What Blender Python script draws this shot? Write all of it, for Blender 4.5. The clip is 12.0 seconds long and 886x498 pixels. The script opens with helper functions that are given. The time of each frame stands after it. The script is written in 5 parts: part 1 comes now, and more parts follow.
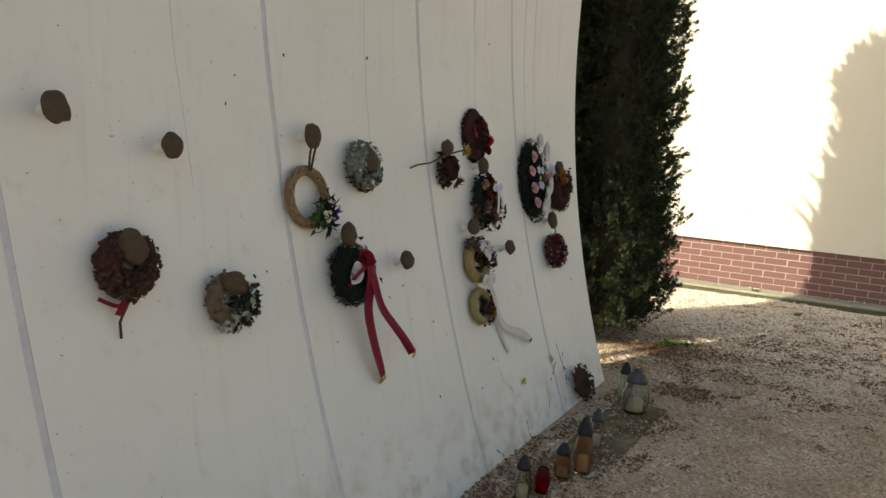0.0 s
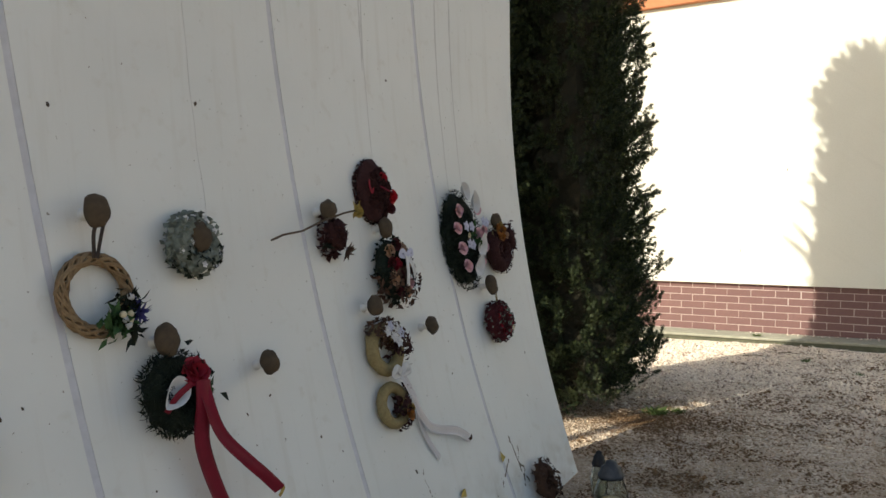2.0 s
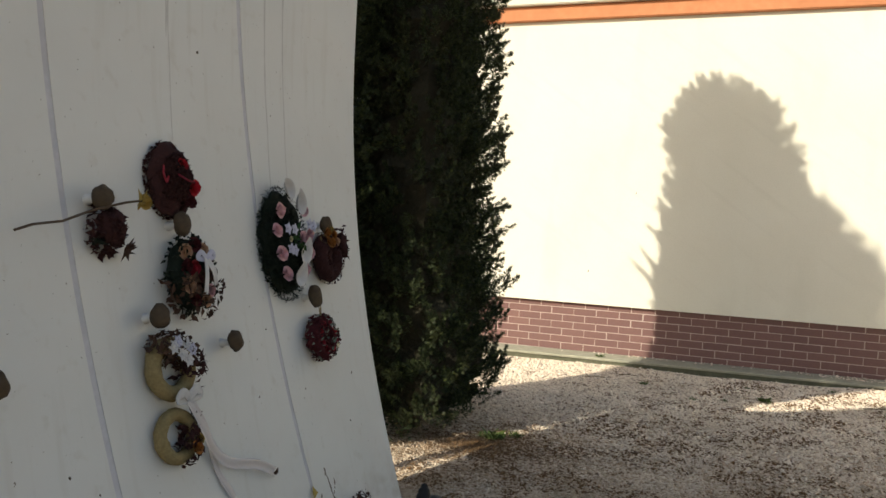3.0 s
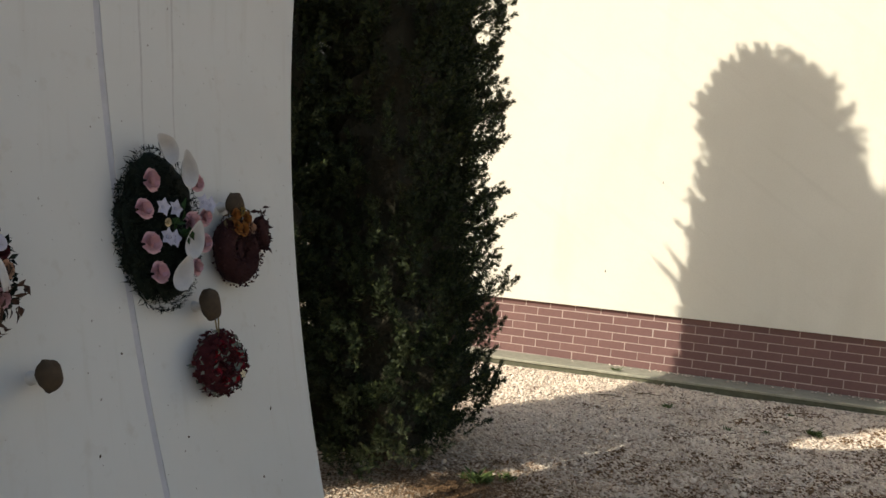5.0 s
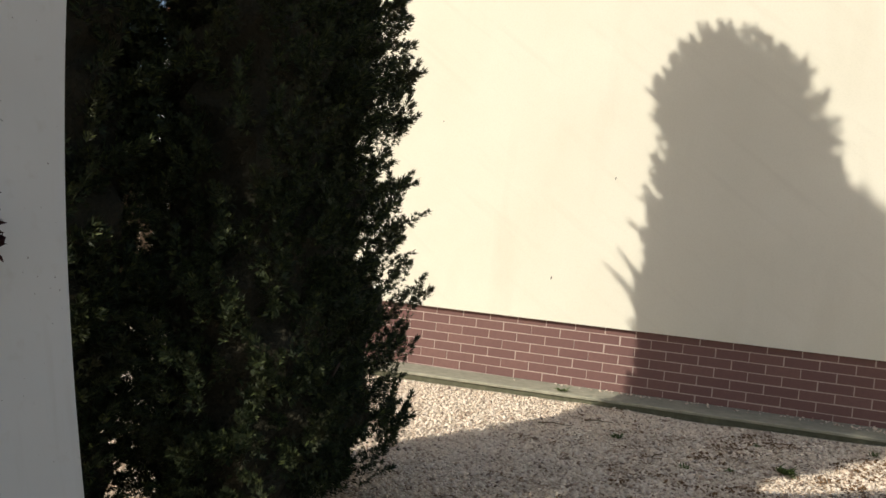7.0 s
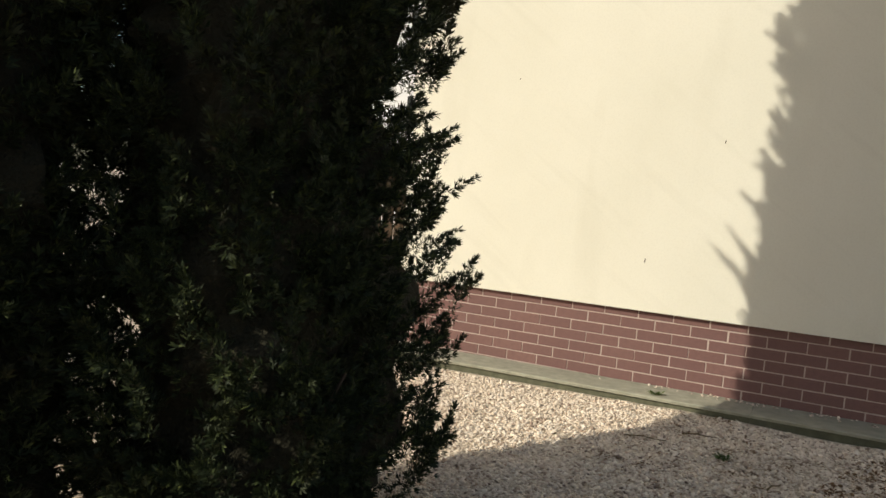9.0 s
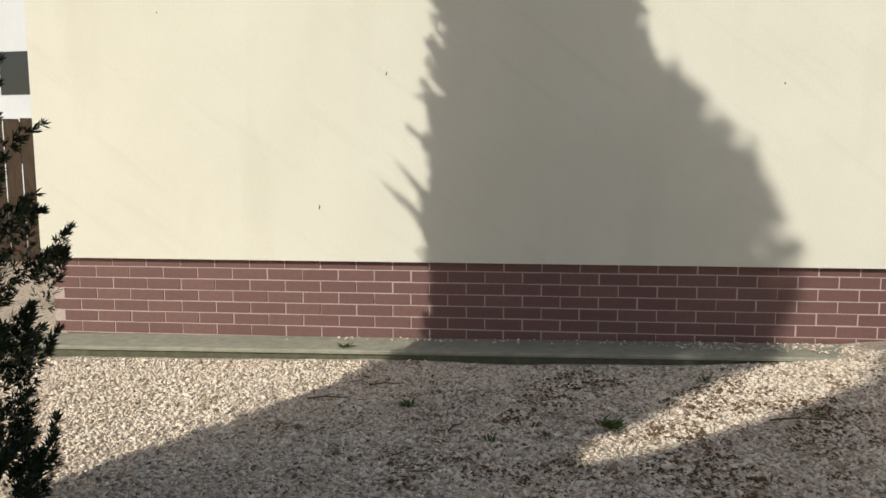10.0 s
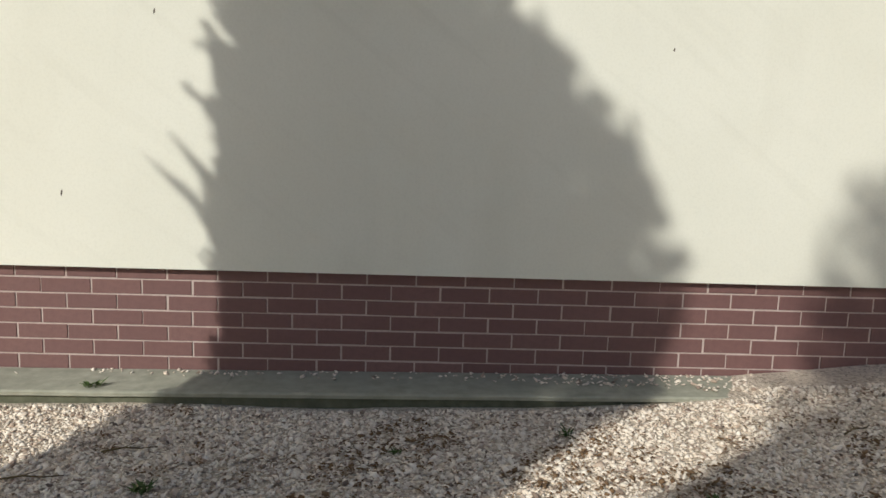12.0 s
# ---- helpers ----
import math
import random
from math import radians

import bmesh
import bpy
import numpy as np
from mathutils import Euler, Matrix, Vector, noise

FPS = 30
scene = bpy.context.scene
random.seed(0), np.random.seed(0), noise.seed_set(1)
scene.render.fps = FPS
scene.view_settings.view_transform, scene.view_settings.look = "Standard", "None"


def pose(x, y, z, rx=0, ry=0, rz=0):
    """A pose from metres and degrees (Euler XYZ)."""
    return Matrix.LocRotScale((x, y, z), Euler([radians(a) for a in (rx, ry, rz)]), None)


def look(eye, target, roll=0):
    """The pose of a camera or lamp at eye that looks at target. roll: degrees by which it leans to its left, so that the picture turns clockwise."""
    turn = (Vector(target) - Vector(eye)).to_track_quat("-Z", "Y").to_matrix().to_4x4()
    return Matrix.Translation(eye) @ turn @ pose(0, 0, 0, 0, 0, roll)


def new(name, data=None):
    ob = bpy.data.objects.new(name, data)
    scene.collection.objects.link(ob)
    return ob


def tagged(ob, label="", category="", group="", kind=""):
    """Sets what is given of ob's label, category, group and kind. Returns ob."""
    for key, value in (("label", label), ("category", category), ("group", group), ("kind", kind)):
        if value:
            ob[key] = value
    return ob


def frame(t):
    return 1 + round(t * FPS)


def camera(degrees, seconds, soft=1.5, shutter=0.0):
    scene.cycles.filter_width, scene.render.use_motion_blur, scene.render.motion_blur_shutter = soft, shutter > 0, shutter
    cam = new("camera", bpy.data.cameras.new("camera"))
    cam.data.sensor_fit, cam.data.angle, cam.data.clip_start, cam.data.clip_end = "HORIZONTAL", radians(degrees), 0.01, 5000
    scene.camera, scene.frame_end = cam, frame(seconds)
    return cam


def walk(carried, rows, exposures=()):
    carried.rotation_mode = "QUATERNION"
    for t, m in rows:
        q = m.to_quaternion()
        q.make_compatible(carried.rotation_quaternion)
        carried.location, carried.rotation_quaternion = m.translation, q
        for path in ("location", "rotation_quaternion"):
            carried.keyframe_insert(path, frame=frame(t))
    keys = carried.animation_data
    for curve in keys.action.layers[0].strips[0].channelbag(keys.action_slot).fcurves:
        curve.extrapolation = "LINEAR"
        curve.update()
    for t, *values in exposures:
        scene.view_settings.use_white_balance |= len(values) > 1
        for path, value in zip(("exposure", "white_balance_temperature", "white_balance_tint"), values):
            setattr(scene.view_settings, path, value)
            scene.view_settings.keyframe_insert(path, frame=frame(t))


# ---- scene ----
cam = camera(60.4, 12.0)
METRES, EYE, TILT, LEAN, TURN = 6.53, 1.51, -0.33, -0.43, 37.2
EXPOSURES = [(0.0, 0.61, 7800, 5), (1.5, 0.54, 7850, 5), (2.0, 0.52, 6950, 5), (2.5, 0.50, 7000, 5), (3.2, 0.18, 7300, 6), (5.5, 0.05, 7000, 8), (7.0, -0.19, 6950, 8), (9.0, -0.39, 7100, 6), (9.5, -0.42, 7000, 6), (10.5, -0.47, 6200, 5), (12.0, -0.46, 6200, 5)]
ROWS = [
    (0.0, 0.0, 0.0, 0.0, 0.28, -6.48, -2.45),
    (0.5, 0.0134, 0.0249, -0.0009, -4.73, -4.91, -2.77),
    (1.0, 0.0216, 0.0647, 0.0022, -1.94, -3.88, -2.9),
    (1.5, 0.0377, 0.0958, -0.0007, -0.55, -4.37, -0.82),
    (2.0, 0.0726, 0.1323, 0.0021, 0.2, -2.14, 2.33),
    (2.5, 0.0894, 0.1549, 0.0009, -4.04, -2.72, 2.95),
    (3.0, 0.1041, 0.1946, -0.0005, -9.88, -1.61, -1.06),
    (5.0, 0.1686, 0.3547, -0.0038, -8.38, -2.2, -2.34),
    (5.5, 0.1878, 0.3894, -0.0074, -6.57, -3.93, -0.26),
    (6.0, 0.2207, 0.4202, -0.0041, -6.57, -2.47, 0.91),
    (6.5, 0.2347, 0.4457, -0.0083, -8.93, -4.08, 0.04),
    (7.0, 0.2469, 0.4868, -0.0045, -10.83, -1.95, -2.63),
    (9.0, 0.3035, 0.613, -0.0086, -3.25, -3.97, -2.59),
    (9.5, 0.3342, 0.645, -0.0165, -12.5, -6.04, -0.6),
    (10.0, 0.3762, 0.6734, -0.0154, -24.26, -7.45, 2.04),
    (10.5, 0.404, 0.7089, -0.0193, -33.51, -7.63, -2.9),
    (11.0, 0.439, 0.7504, -0.0159, -43.57, -7.54, -2.88),
    (11.5, 0.4919, 0.7837, -0.0219, -37.57, -9.09, -1.29),
    (12.0, 0.5236, 0.8136, -0.0213, -32.28, -9.15, 0.01),
]
# levels the world on the house: its courses run level and its corner stands upright
PIVOT = Vector((-2.3, 3.5, 0.0))
TRIM = Matrix.Translation(PIVOT) @ Euler((0.015, -0.022, 0.0)).to_matrix().to_4x4() @ Matrix.Translation(-PIVOT)
walk(cam, [(t, TRIM @ pose(0, 0, EYE, TILT, LEAN, TURN) @ pose(METRES * x, METRES * y, METRES * z, 90 + pitch, roll, yaw)) for t, x, y, z, yaw, pitch, roll in ROWS], EXPOSURES)

# ---------------------------------------------------------------- light
SUN_WAY = (TRIM.to_3x3() @ Vector((0.44, 1.0, -0.70))).normalized()
SUN_UP = math.asin(-SUN_WAY.z)
world = bpy.data.worlds.new("sky")
scene.world = world
world.use_nodes = True
wn = world.node_tree.nodes
sky = wn.new("ShaderNodeTexSky")
sky.sky_type = "NISHITA"
sky.sun_disc = False
sky.sun_elevation = SUN_UP
sky.sun_rotation = math.atan2(-SUN_WAY.x, -SUN_WAY.y)
sky.air_density, sky.dust_density, sky.ozone_density = 1.0, 2.0, 1.0
world.node_tree.links.new(sky.outputs[0], wn["Background"].inputs[0])
wn["Background"].inputs[1].default_value = 0.115
sun_data = bpy.data.lights.new("sun", "SUN")
sun_data.energy, sun_data.angle, sun_data.color = 4.35, radians(0.6), (1.0, 0.945, 0.85)
sun = new("sun", sun_data)
sun.matrix_world = look(Vector((0, 0, 12)) - SUN_WAY * 20, (0, 0, 12))

# ---------------------------------------------------------------- materials


class Mat:
    """A small builder for node materials."""

    def __init__(self, name, rough=0.8, metal=0.0):
        self.m = bpy.data.materials.new(name)
        self.m.use_nodes = True
        self.n, self.l = self.m.node_tree.nodes, self.m.node_tree.links
        self.b = self.n["Principled BSDF"]
        self.b.inputs["Roughness"].default_value = rough
        self.b.inputs["Metallic"].default_value = metal
        self.co = self.n.new("ShaderNodeTexCoord").outputs["Object"]

    def noise(self, scale, detail=4.0, stretch=None, rough=0.55):
        t = self.n.new("ShaderNodeTexNoise")
        t.inputs["Scale"].default_value, t.inputs["Detail"].default_value, t.inputs["Roughness"].default_value = scale, detail, rough
        co = self.co
        if stretch:
            mp = self.n.new("ShaderNodeMapping")
            mp.inputs["Scale"].default_value = stretch
            self.l.new(co, mp.inputs[0])
            co = mp.outputs[0]
        self.l.new(co, t.inputs["Vector"])
        return t.outputs["Fac"]

    def voronoi(self, scale, out="Distance", feature="F1"):
        t = self.n.new("ShaderNodeTexVoronoi")
        t.feature = feature
        t.inputs["Scale"].default_value = scale
        self.l.new(self.co, t.inputs["Vector"])
        return t.outputs[out]

    def ramp(self, fac, stops):
        r = self.n.new("ShaderNodeValToRGB")
        e = r.color_ramp.elements
        while len(e) < len(stops):
            e.new(0.5)
        for el, (p, c) in zip(e, stops):
            el.position = p
            el.color = (*c, 1) if len(c) == 3 else (c[0], c[0], c[0], 1)
        self.l.new(fac, r.inputs[0])
        return r.outputs[0]

    def mix(self, fac, a, b, mode="MIX"):
        x = self.n.new("ShaderNodeMix")
        x.data_type, x.blend_type = "RGBA", mode
        for k, v in ((0, fac), (6, a), (7, b)):
            if isinstance(v, (int, float)):
                x.inputs[k].default_value = v
            elif isinstance(v, tuple):
                x.inputs[k].default_value = (*v, 1)
            else:
                self.l.new(v, x.inputs[k])
        return x.outputs[2]

    def random(self, island=False):
        if island:
            return self.n.new("ShaderNodeNewGeometry").outputs["Random Per Island"]
        return self.n.new("ShaderNodeObjectInfo").outputs["Random"]

    def colour(self, c):
        if isinstance(c, tuple):
            self.b.inputs["Base Color"].default_value = (*c, 1)
        else:
            self.l.new(c, self.b.inputs["Base Color"])
        return self

    def bump(self, h, strength=0.3, distance=0.01):
        p = self.n.new("ShaderNodeBump")
        p.inputs["Strength"].default_value, p.inputs["Distance"].default_value = strength, distance
        self.l.new(h, p.inputs["Height"])
        self.l.new(p.outputs[0], self.b.inputs["Normal"])
        return self

    def soil(self, c):
        """Brown dust and rotted leaf mould, thick by the memorial and thinning towards the house."""
        xyz, scale = self.n.new("ShaderNodeSeparateXYZ"), self.n.new("ShaderNodeMath")
        scale.operation = "MULTIPLY"
        scale.inputs[1].default_value = 0.1
        self.l.new(self.co, xyz.inputs[0])
        self.l.new(xyz.outputs["Y"], scale.inputs[0])
        there = self.ramp(scale.outputs[0], [(0.5, (1,)), (0.8, (0,))])
        patch = self.mix(1.0, there, self.ramp(self.noise(2.4, 5), [(0.32, (0.25,)), (0.62, (0.62,))]), "MULTIPLY")
        return self.mix(patch, c, (0.30, 0.205, 0.115))


def speckled(name, a, b, scale=40, rough=0.8, bump=0.3, depth=0.004, stretch=None, island=False):
    """A surface that wanders between two colours, coarse and fine, with fine relief."""
    m = Mat(name, rough)
    m.b.inputs["Specular IOR Level"].default_value = 0.25
    c = m.mix(m.ramp(m.noise(scale, 5, stretch), [(0.3, (0,)), (0.7, (1,))]), a, b)
    dark = tuple(v * 0.72 for v in a)
    c = m.mix(m.ramp(m.noise(scale * 0.15, 3), [(0.42, (0,)), (0.75, (0.6,))]), c, dark)
    if island:
        c = m.mix(m.ramp(m.random(True), [(0.0, (0.0,)), (1.0, (0.55,))]), c, tuple(v * 0.5 for v in b))
    return m.colour(c).bump(m.noise(scale * 2.5, 4, stretch), bump, depth).m


# cream render of the house: faint patches, streaks, roller texture
M = Mat("cream_render", 0.92)
c = M.mix(M.ramp(M.noise(0.9, 5), [(0.35, (0,)), (0.7, (1,))]), (0.79, 0.765, 0.67), (0.74, 0.715, 0.615))
c = M.mix(M.ramp(M.noise(2.2, 6, (1, 1, 0.25)), [(0.55, (0,)), (0.8, (0.35,))]), c, (0.60, 0.57, 0.47))
c = M.mix(M.ramp(M.noise(70, 3), [(0.45, (0,)), (0.75, (0.12,))]), c, (0.5, 0.47, 0.38))
turn, slim, run = M.n.new("ShaderNodeMapping"), M.n.new("ShaderNodeMapping"), M.n.new("ShaderNodeTexNoise")
turn.inputs["Rotation"].default_value = (0, radians(-37), 0)
slim.inputs["Scale"].default_value = (0.45, 1, 5.0)
run.inputs["Scale"].default_value, run.inputs["Detail"].default_value = 1.6, 6
M.l.new(M.co, turn.inputs[0])
M.l.new(turn.outputs[0], slim.inputs[0])
M.l.new(slim.outputs[0], run.inputs["Vector"])
c = M.mix(M.ramp(run.outputs[0], [(0.56, (0,)), (0.74, (0.22,))]), c, (0.60, 0.57, 0.48))
M.colour(c).bump(M.noise(160, 5), 0.25, 0.004)
RENDER = M.m

# off-white painted panels of the memorial: grey soiling, drips, a dirty foot
M = Mat("white_panel_paint", 0.62)
c = M.mix(M.ramp(M.noise(1.3, 5), [(0.35, (0,)), (0.7, (1,))]), (0.70, 0.705, 0.69), (0.64, 0.645, 0.63))
c = M.mix(M.ramp(M.noise(3.0, 6, (1, 6, 0.5)), [(0.56, (0,)), (0.78, (0.35,))]), c, (0.52, 0.50, 0.45))
c = M.mix(M.ramp(M.noise(14, 5), [(0.60, (0,)), (0.74, (0.3,))]), c, (0.50, 0.47, 0.41))
c = M.mix(M.ramp(M.noise(60, 2), [(0.735, (0,)), (0.76, (0.8,))]), c, (0.16, 0.13, 0.10))
sep = M.n.new("ShaderNodeSeparateXYZ")
M.l.new(M.co, sep.inputs[0])
low = M.ramp(sep.outputs["Z"], [(0.0, (1,)), (0.35, (0,))])
dirt = M.mix(1.0, low, M.ramp(M.noise(9, 5), [(0.45, (0,)), (0.7, (0.7,))]), "MULTIPLY")
c = M.mix(dirt, c, (0.36, 0.31, 0.24))
M.colour(c).bump(M.noise(45, 5), 0.12, 0.003)
PANEL = M.m
JOINT = speckled("joint_filler", (0.60, 0.60, 0.645), (0.52, 0.52, 0.56), 30, 0.8, 0.3)
DRIP = speckled("drip_stain", (0.585, 0.58, 0.57), (0.64, 0.635, 0.62), 50, 0.9, 0.2)
CONCRETE = speckled("concrete", (0.40, 0.385, 0.31), (0.27, 0.27, 0.21), 14, 0.9, 0.5, 0.004)
# olive moss tone, darkened further to carry the shade on the kerb's front
MOSSY_SHADED = speckled("mossy_shaded_concrete", (0.15, 0.15, 0.105), (0.085, 0.09, 0.06), 20, 0.95, 0.6, 0.005)
TERRACOTTA = speckled("terracotta_band", (0.62, 0.26, 0.13), (0.52, 0.21, 0.10), 12, 0.8, 0.2)

M = Mat("clinker_brick", 0.62)
tone = M.ramp(M.random(), [(0.0, (0.185, 0.094, 0.086)), (0.5, (0.165, 0.082, 0.077)), (1.0, (0.205, 0.106, 0.096))])
c = M.mix(M.ramp(M.noise(35, 5), [(0.4, (0,)), (0.75, (0.6,))]), tone, (0.135, 0.068, 0.065))
c = M.mix(M.ramp(M.noise(6, 4), [(0.55, (0,)), (0.8, (0.3,))]), c, (0.25, 0.165, 0.15))
M.colour(c).bump(M.noise(90, 5), 0.4, 0.002)
BRICK = M.m
MORTAR = speckled("mortar", (0.58, 0.47, 0.43), (0.47, 0.38, 0.35), 60, 0.95, 0.5, 0.003)

M = Mat("gravel_bed", 0.95)
cell = M.voronoi(75, "Color")
c = M.ramp(cell, [(0.0, (0.26, 0.20, 0.15)), (0.35, (0.58, 0.48, 0.38)), (0.7, (0.74, 0.63, 0.51)), (1.0, (0.42, 0.32, 0.24))])
c = M.mix(M.ramp(M.noise(1.1, 6), [(0.52, (0,)), (0.74, (0.5,))]), c, (0.17, 0.125, 0.085))
M.colour(M.soil(c)).bump(M.voronoi(75), 1.0, 0.012)
GRAVEL = M.m
M = Mat("pebble", 0.85)
c = M.ramp(M.random(True), [(0.0, (0.18, 0.13, 0.10)), (0.10, (0.54, 0.41, 0.32)), (0.26, (0.80, 0.68, 0.56)), (0.93, (0.92, 0.82, 0.71)), (1.0, (0.36, 0.26, 0.20))])
c = M.mix(M.ramp(M.noise(1.1, 6), [(0.55, (0,)), (0.76, (0.35,))]), c, (0.24, 0.175, 0.12))
c = M.mix(M.ramp(M.noise(7, 5), [(0.66, (0,)), (0.73, (0.7,))]), c, (0.15, 0.10, 0.065))
M.colour(M.soil(c)).bump(M.noise(220, 3), 0.3, 0.002)
PEBBLE = M.m
LITTER = speckled("leaf_litter", (0.17, 0.10, 0.055), (0.28, 0.175, 0.095), 60, 0.95, 0.4, island=True)

M = Mat("thuja_leaf", 0.55)
M.b.inputs["Specular IOR Level"].default_value = 0.2
c = M.ramp(M.random(True), [(0.0, (0.020, 0.029, 0.016)), (0.55, (0.031, 0.043, 0.021)), (0.85, (0.050, 0.066, 0.026)), (1.0, (0.095, 0.115, 0.040))])
c = M.mix(M.ramp(M.noise(3.0, 4), [(0.5, (0,)), (0.75, (0.6,))]), c, (0.050, 0.040, 0.020))
M.colour(c)
THUJA = M.m
THUJA_CORE = speckled("thuja_dark_core", (0.034, 0.034, 0.022), (0.050, 0.042, 0.027), 25, 0.9, 0.8, 0.03)
BARK = speckled("bark", (0.12, 0.085, 0.06), (0.07, 0.05, 0.035), 20, 0.95, 0.8, 0.01, (1, 1, 0.2))
WEED = speckled("weed_leaf", (0.07, 0.12, 0.03), (0.12, 0.16, 0.05), 40, 0.7, 0.2, island=True)

STONE = speckled("river_stone", (0.082, 0.058, 0.036), (0.058, 0.042, 0.028), 55, 0.8, 0.5, 0.003)
PEG = speckled("white_peg_plastic", (0.72, 0.72, 0.70), (0.62, 0.62, 0.60), 30, 0.45, 0.1)
WICKER = speckled("peeled_willow", (0.36, 0.25, 0.14), (0.20, 0.12, 0.06), 60, 0.7, 0.4, island=True)
STRAW = speckled("straw_wrap", (0.30, 0.235, 0.115), (0.21, 0.16, 0.075), 80, 0.85, 0.6, 0.004, (1, 1, 1))
BROWN = speckled("dried_brown_plant", (0.060, 0.032, 0.022), (0.095, 0.052, 0.034), 70, 0.9, 0.6, 0.004, island=True)
CONE = speckled("pine_cone_scale", (0.11, 0.065, 0.040), (0.17, 0.11, 0.07), 60, 0.85, 0.5, island=True)
TAN = speckled("tan_fabric_ring", (0.155, 0.112, 0.08), (0.10, 0.072, 0.052), 50, 0.9, 0.4)
FIR = speckled("fir_green", (0.006, 0.011, 0.007), (0.012, 0.020, 0.011), 60, 0.75, 0.3, island=True)
LEAFGREEN = speckled("cloth_leaf_green", (0.035, 0.085, 0.028), (0.055, 0.12, 0.04), 40, 0.7, 0.2, island=True)
FROST = speckled("frosted_leaf", (0.42, 0.44, 0.40), (0.22, 0.25, 0.20), 70, 0.85, 0.4, island=True)
LICHEN = speckled("grey_lichen", (0.26, 0.28, 0.25), (0.12, 0.14, 0.11), 70, 0.9, 0.4, island=True)
RED = speckled("red_silk", (0.19, 0.005, 0.022), (0.13, 0.004, 0.015), 25, 0.65, 0.15)
REDROSE = speckled("red_petal", (0.36, 0.022, 0.045), (0.25, 0.015, 0.03), 40, 0.65, 0.2, island=True)
SCARLET = speckled("scarlet_felt", (0.48, 0.015, 0.03), (0.36, 0.01, 0.02), 60, 0.8, 0.3)
DARKRED = speckled("dark_red_dried_flower", (0.055, 0.010, 0.013), (0.09, 0.014, 0.018), 70, 0.85, 0.4, island=True)
MAROON = speckled("maroon_moss", (0.036, 0.013, 0.014), (0.056, 0.021, 0.019), 80, 0.95, 0.7, 0.006)
PINK = speckled("pink_petal", (0.74, 0.47, 0.51), (0.64, 0.38, 0.43), 40, 0.65, 0.2, island=True)
CREAM = speckled("cream_petal", (0.72, 0.64, 0.46), (0.60, 0.49, 0.31), 35, 0.65, 0.2)
WHITE = speckled("white_cloth_petal", (0.74, 0.73, 0.72), (0.60, 0.60, 0.62), 35, 0.7, 0.2, island=True)
LILAC = speckled("pale_lilac_petal", (0.60, 0.60, 0.72), (0.50, 0.51, 0.66), 35, 0.7, 0.2, island=True)
BLUE = speckled("violet_blue_flower", (0.075, 0.07, 0.26), (0.05, 0.045, 0.16), 60, 0.75, 0.3, island=True)
ORANGE = speckled("orange_dried_flower", (0.40, 0.165, 0.04), (0.28, 0.10, 0.025), 60, 0.8, 0.3, island=True)
YELLOW = speckled("yellowed_petal", (0.46, 0.33, 0.09), (0.34, 0.23, 0.06), 50, 0.8, 0.3, island=True)
PEACH = speckled("peach_petal", (0.58, 0.36, 0.24), (0.46, 0.27, 0.18), 50, 0.75, 0.3, island=True)
BLACKRIB = speckled("black_ribbon", (0.03, 0.022, 0.02), (0.05, 0.035, 0.03), 40, 0.6, 0.2)
STEM = speckled("dry_stem", (0.12, 0.09, 0.045), (0.17, 0.125, 0.065), 60, 0.85, 0.4)
FALLEN = speckled("fallen_yellow_leaf", (0.50, 0.38, 0.11), (0.36, 0.25, 0.07), 60, 0.8, 0.3)
LID = speckled("grey_lid_plastic", (0.035, 0.038, 0.045), (0.065, 0.07, 0.08), 30, 0.45, 0.1)
WAX = speckled("old_wax", (0.55, 0.50, 0.38), (0.42, 0.36, 0.25), 20, 0.6, 0.2)
SCORCH = speckled("sooty_stone", (0.10, 0.092, 0.048), (0.24, 0.19, 0.13), 12, 0.9, 0.5)
ROOFTILE = speckled("roof_tile", (0.30, 0.12, 0.07), (0.22, 0.09, 0.055), 8, 0.85, 0.4, 0.02)
FARWHITE = speckled("distant_white_render", (0.72, 0.73, 0.75), (0.66, 0.67, 0.70), 1, 0.9, 0.1)
FARGLASS = Mat("distant_window_glass", 0.1).colour((0.02, 0.025, 0.03)).m


def glass(name, tint, rough=0.08):
    m = Mat(name, rough)
    m.b.inputs["Transmission Weight"].default_value = 1.0
    m.b.inputs["IOR"].default_value = 1.3
    m.colour(m.mix(m.ramp(m.noise(25, 4), [(0.4, (0,)), (0.7, (0.5,))]), tint, tuple(v * 0.75 for v in tint)))
    return m.m


CLEARGLASS = glass("clear_pressed_glass", (0.86, 0.89, 0.84))
AMBERGLASS = glass("amber_lantern_plastic", (0.80, 0.60, 0.47), 0.2)
BLACKLID = speckled("black_lid_plastic", (0.010, 0.010, 0.012), (0.022, 0.022, 0.026), 30, 0.5, 0.1)
REDGLASS = glass("red_candle_cup", (0.62, 0.02, 0.03), 0.15)
TULLE = Mat("white_tulle", 0.8).colour((0.72, 0.68, 0.68)).m
TULLE.node_tree.nodes["Principled BSDF"].inputs["Alpha"].default_value = 0.68

# ---------------------------------------------------------------- mesh helpers
rnd = random.Random(7)


def part(name, bm, material, parent=None, label="", smooth=True):
    me = bpy.data.meshes.new(name)
    bm.to_mesh(me)
    bm.free()
    me.materials.append(material)
    if smooth:
        me.shade_smooth()
    ob = new(name, me)
    if parent:
        ob.parent = parent
    if label:
        ob["label"] = label
    return ob


def empty(name, m, label, category, group="", kind=""):
    ob = new(name)
    ob.matrix_world = m
    ob.empty_display_size = 0.05
    return tagged(ob, label, category, group, kind)


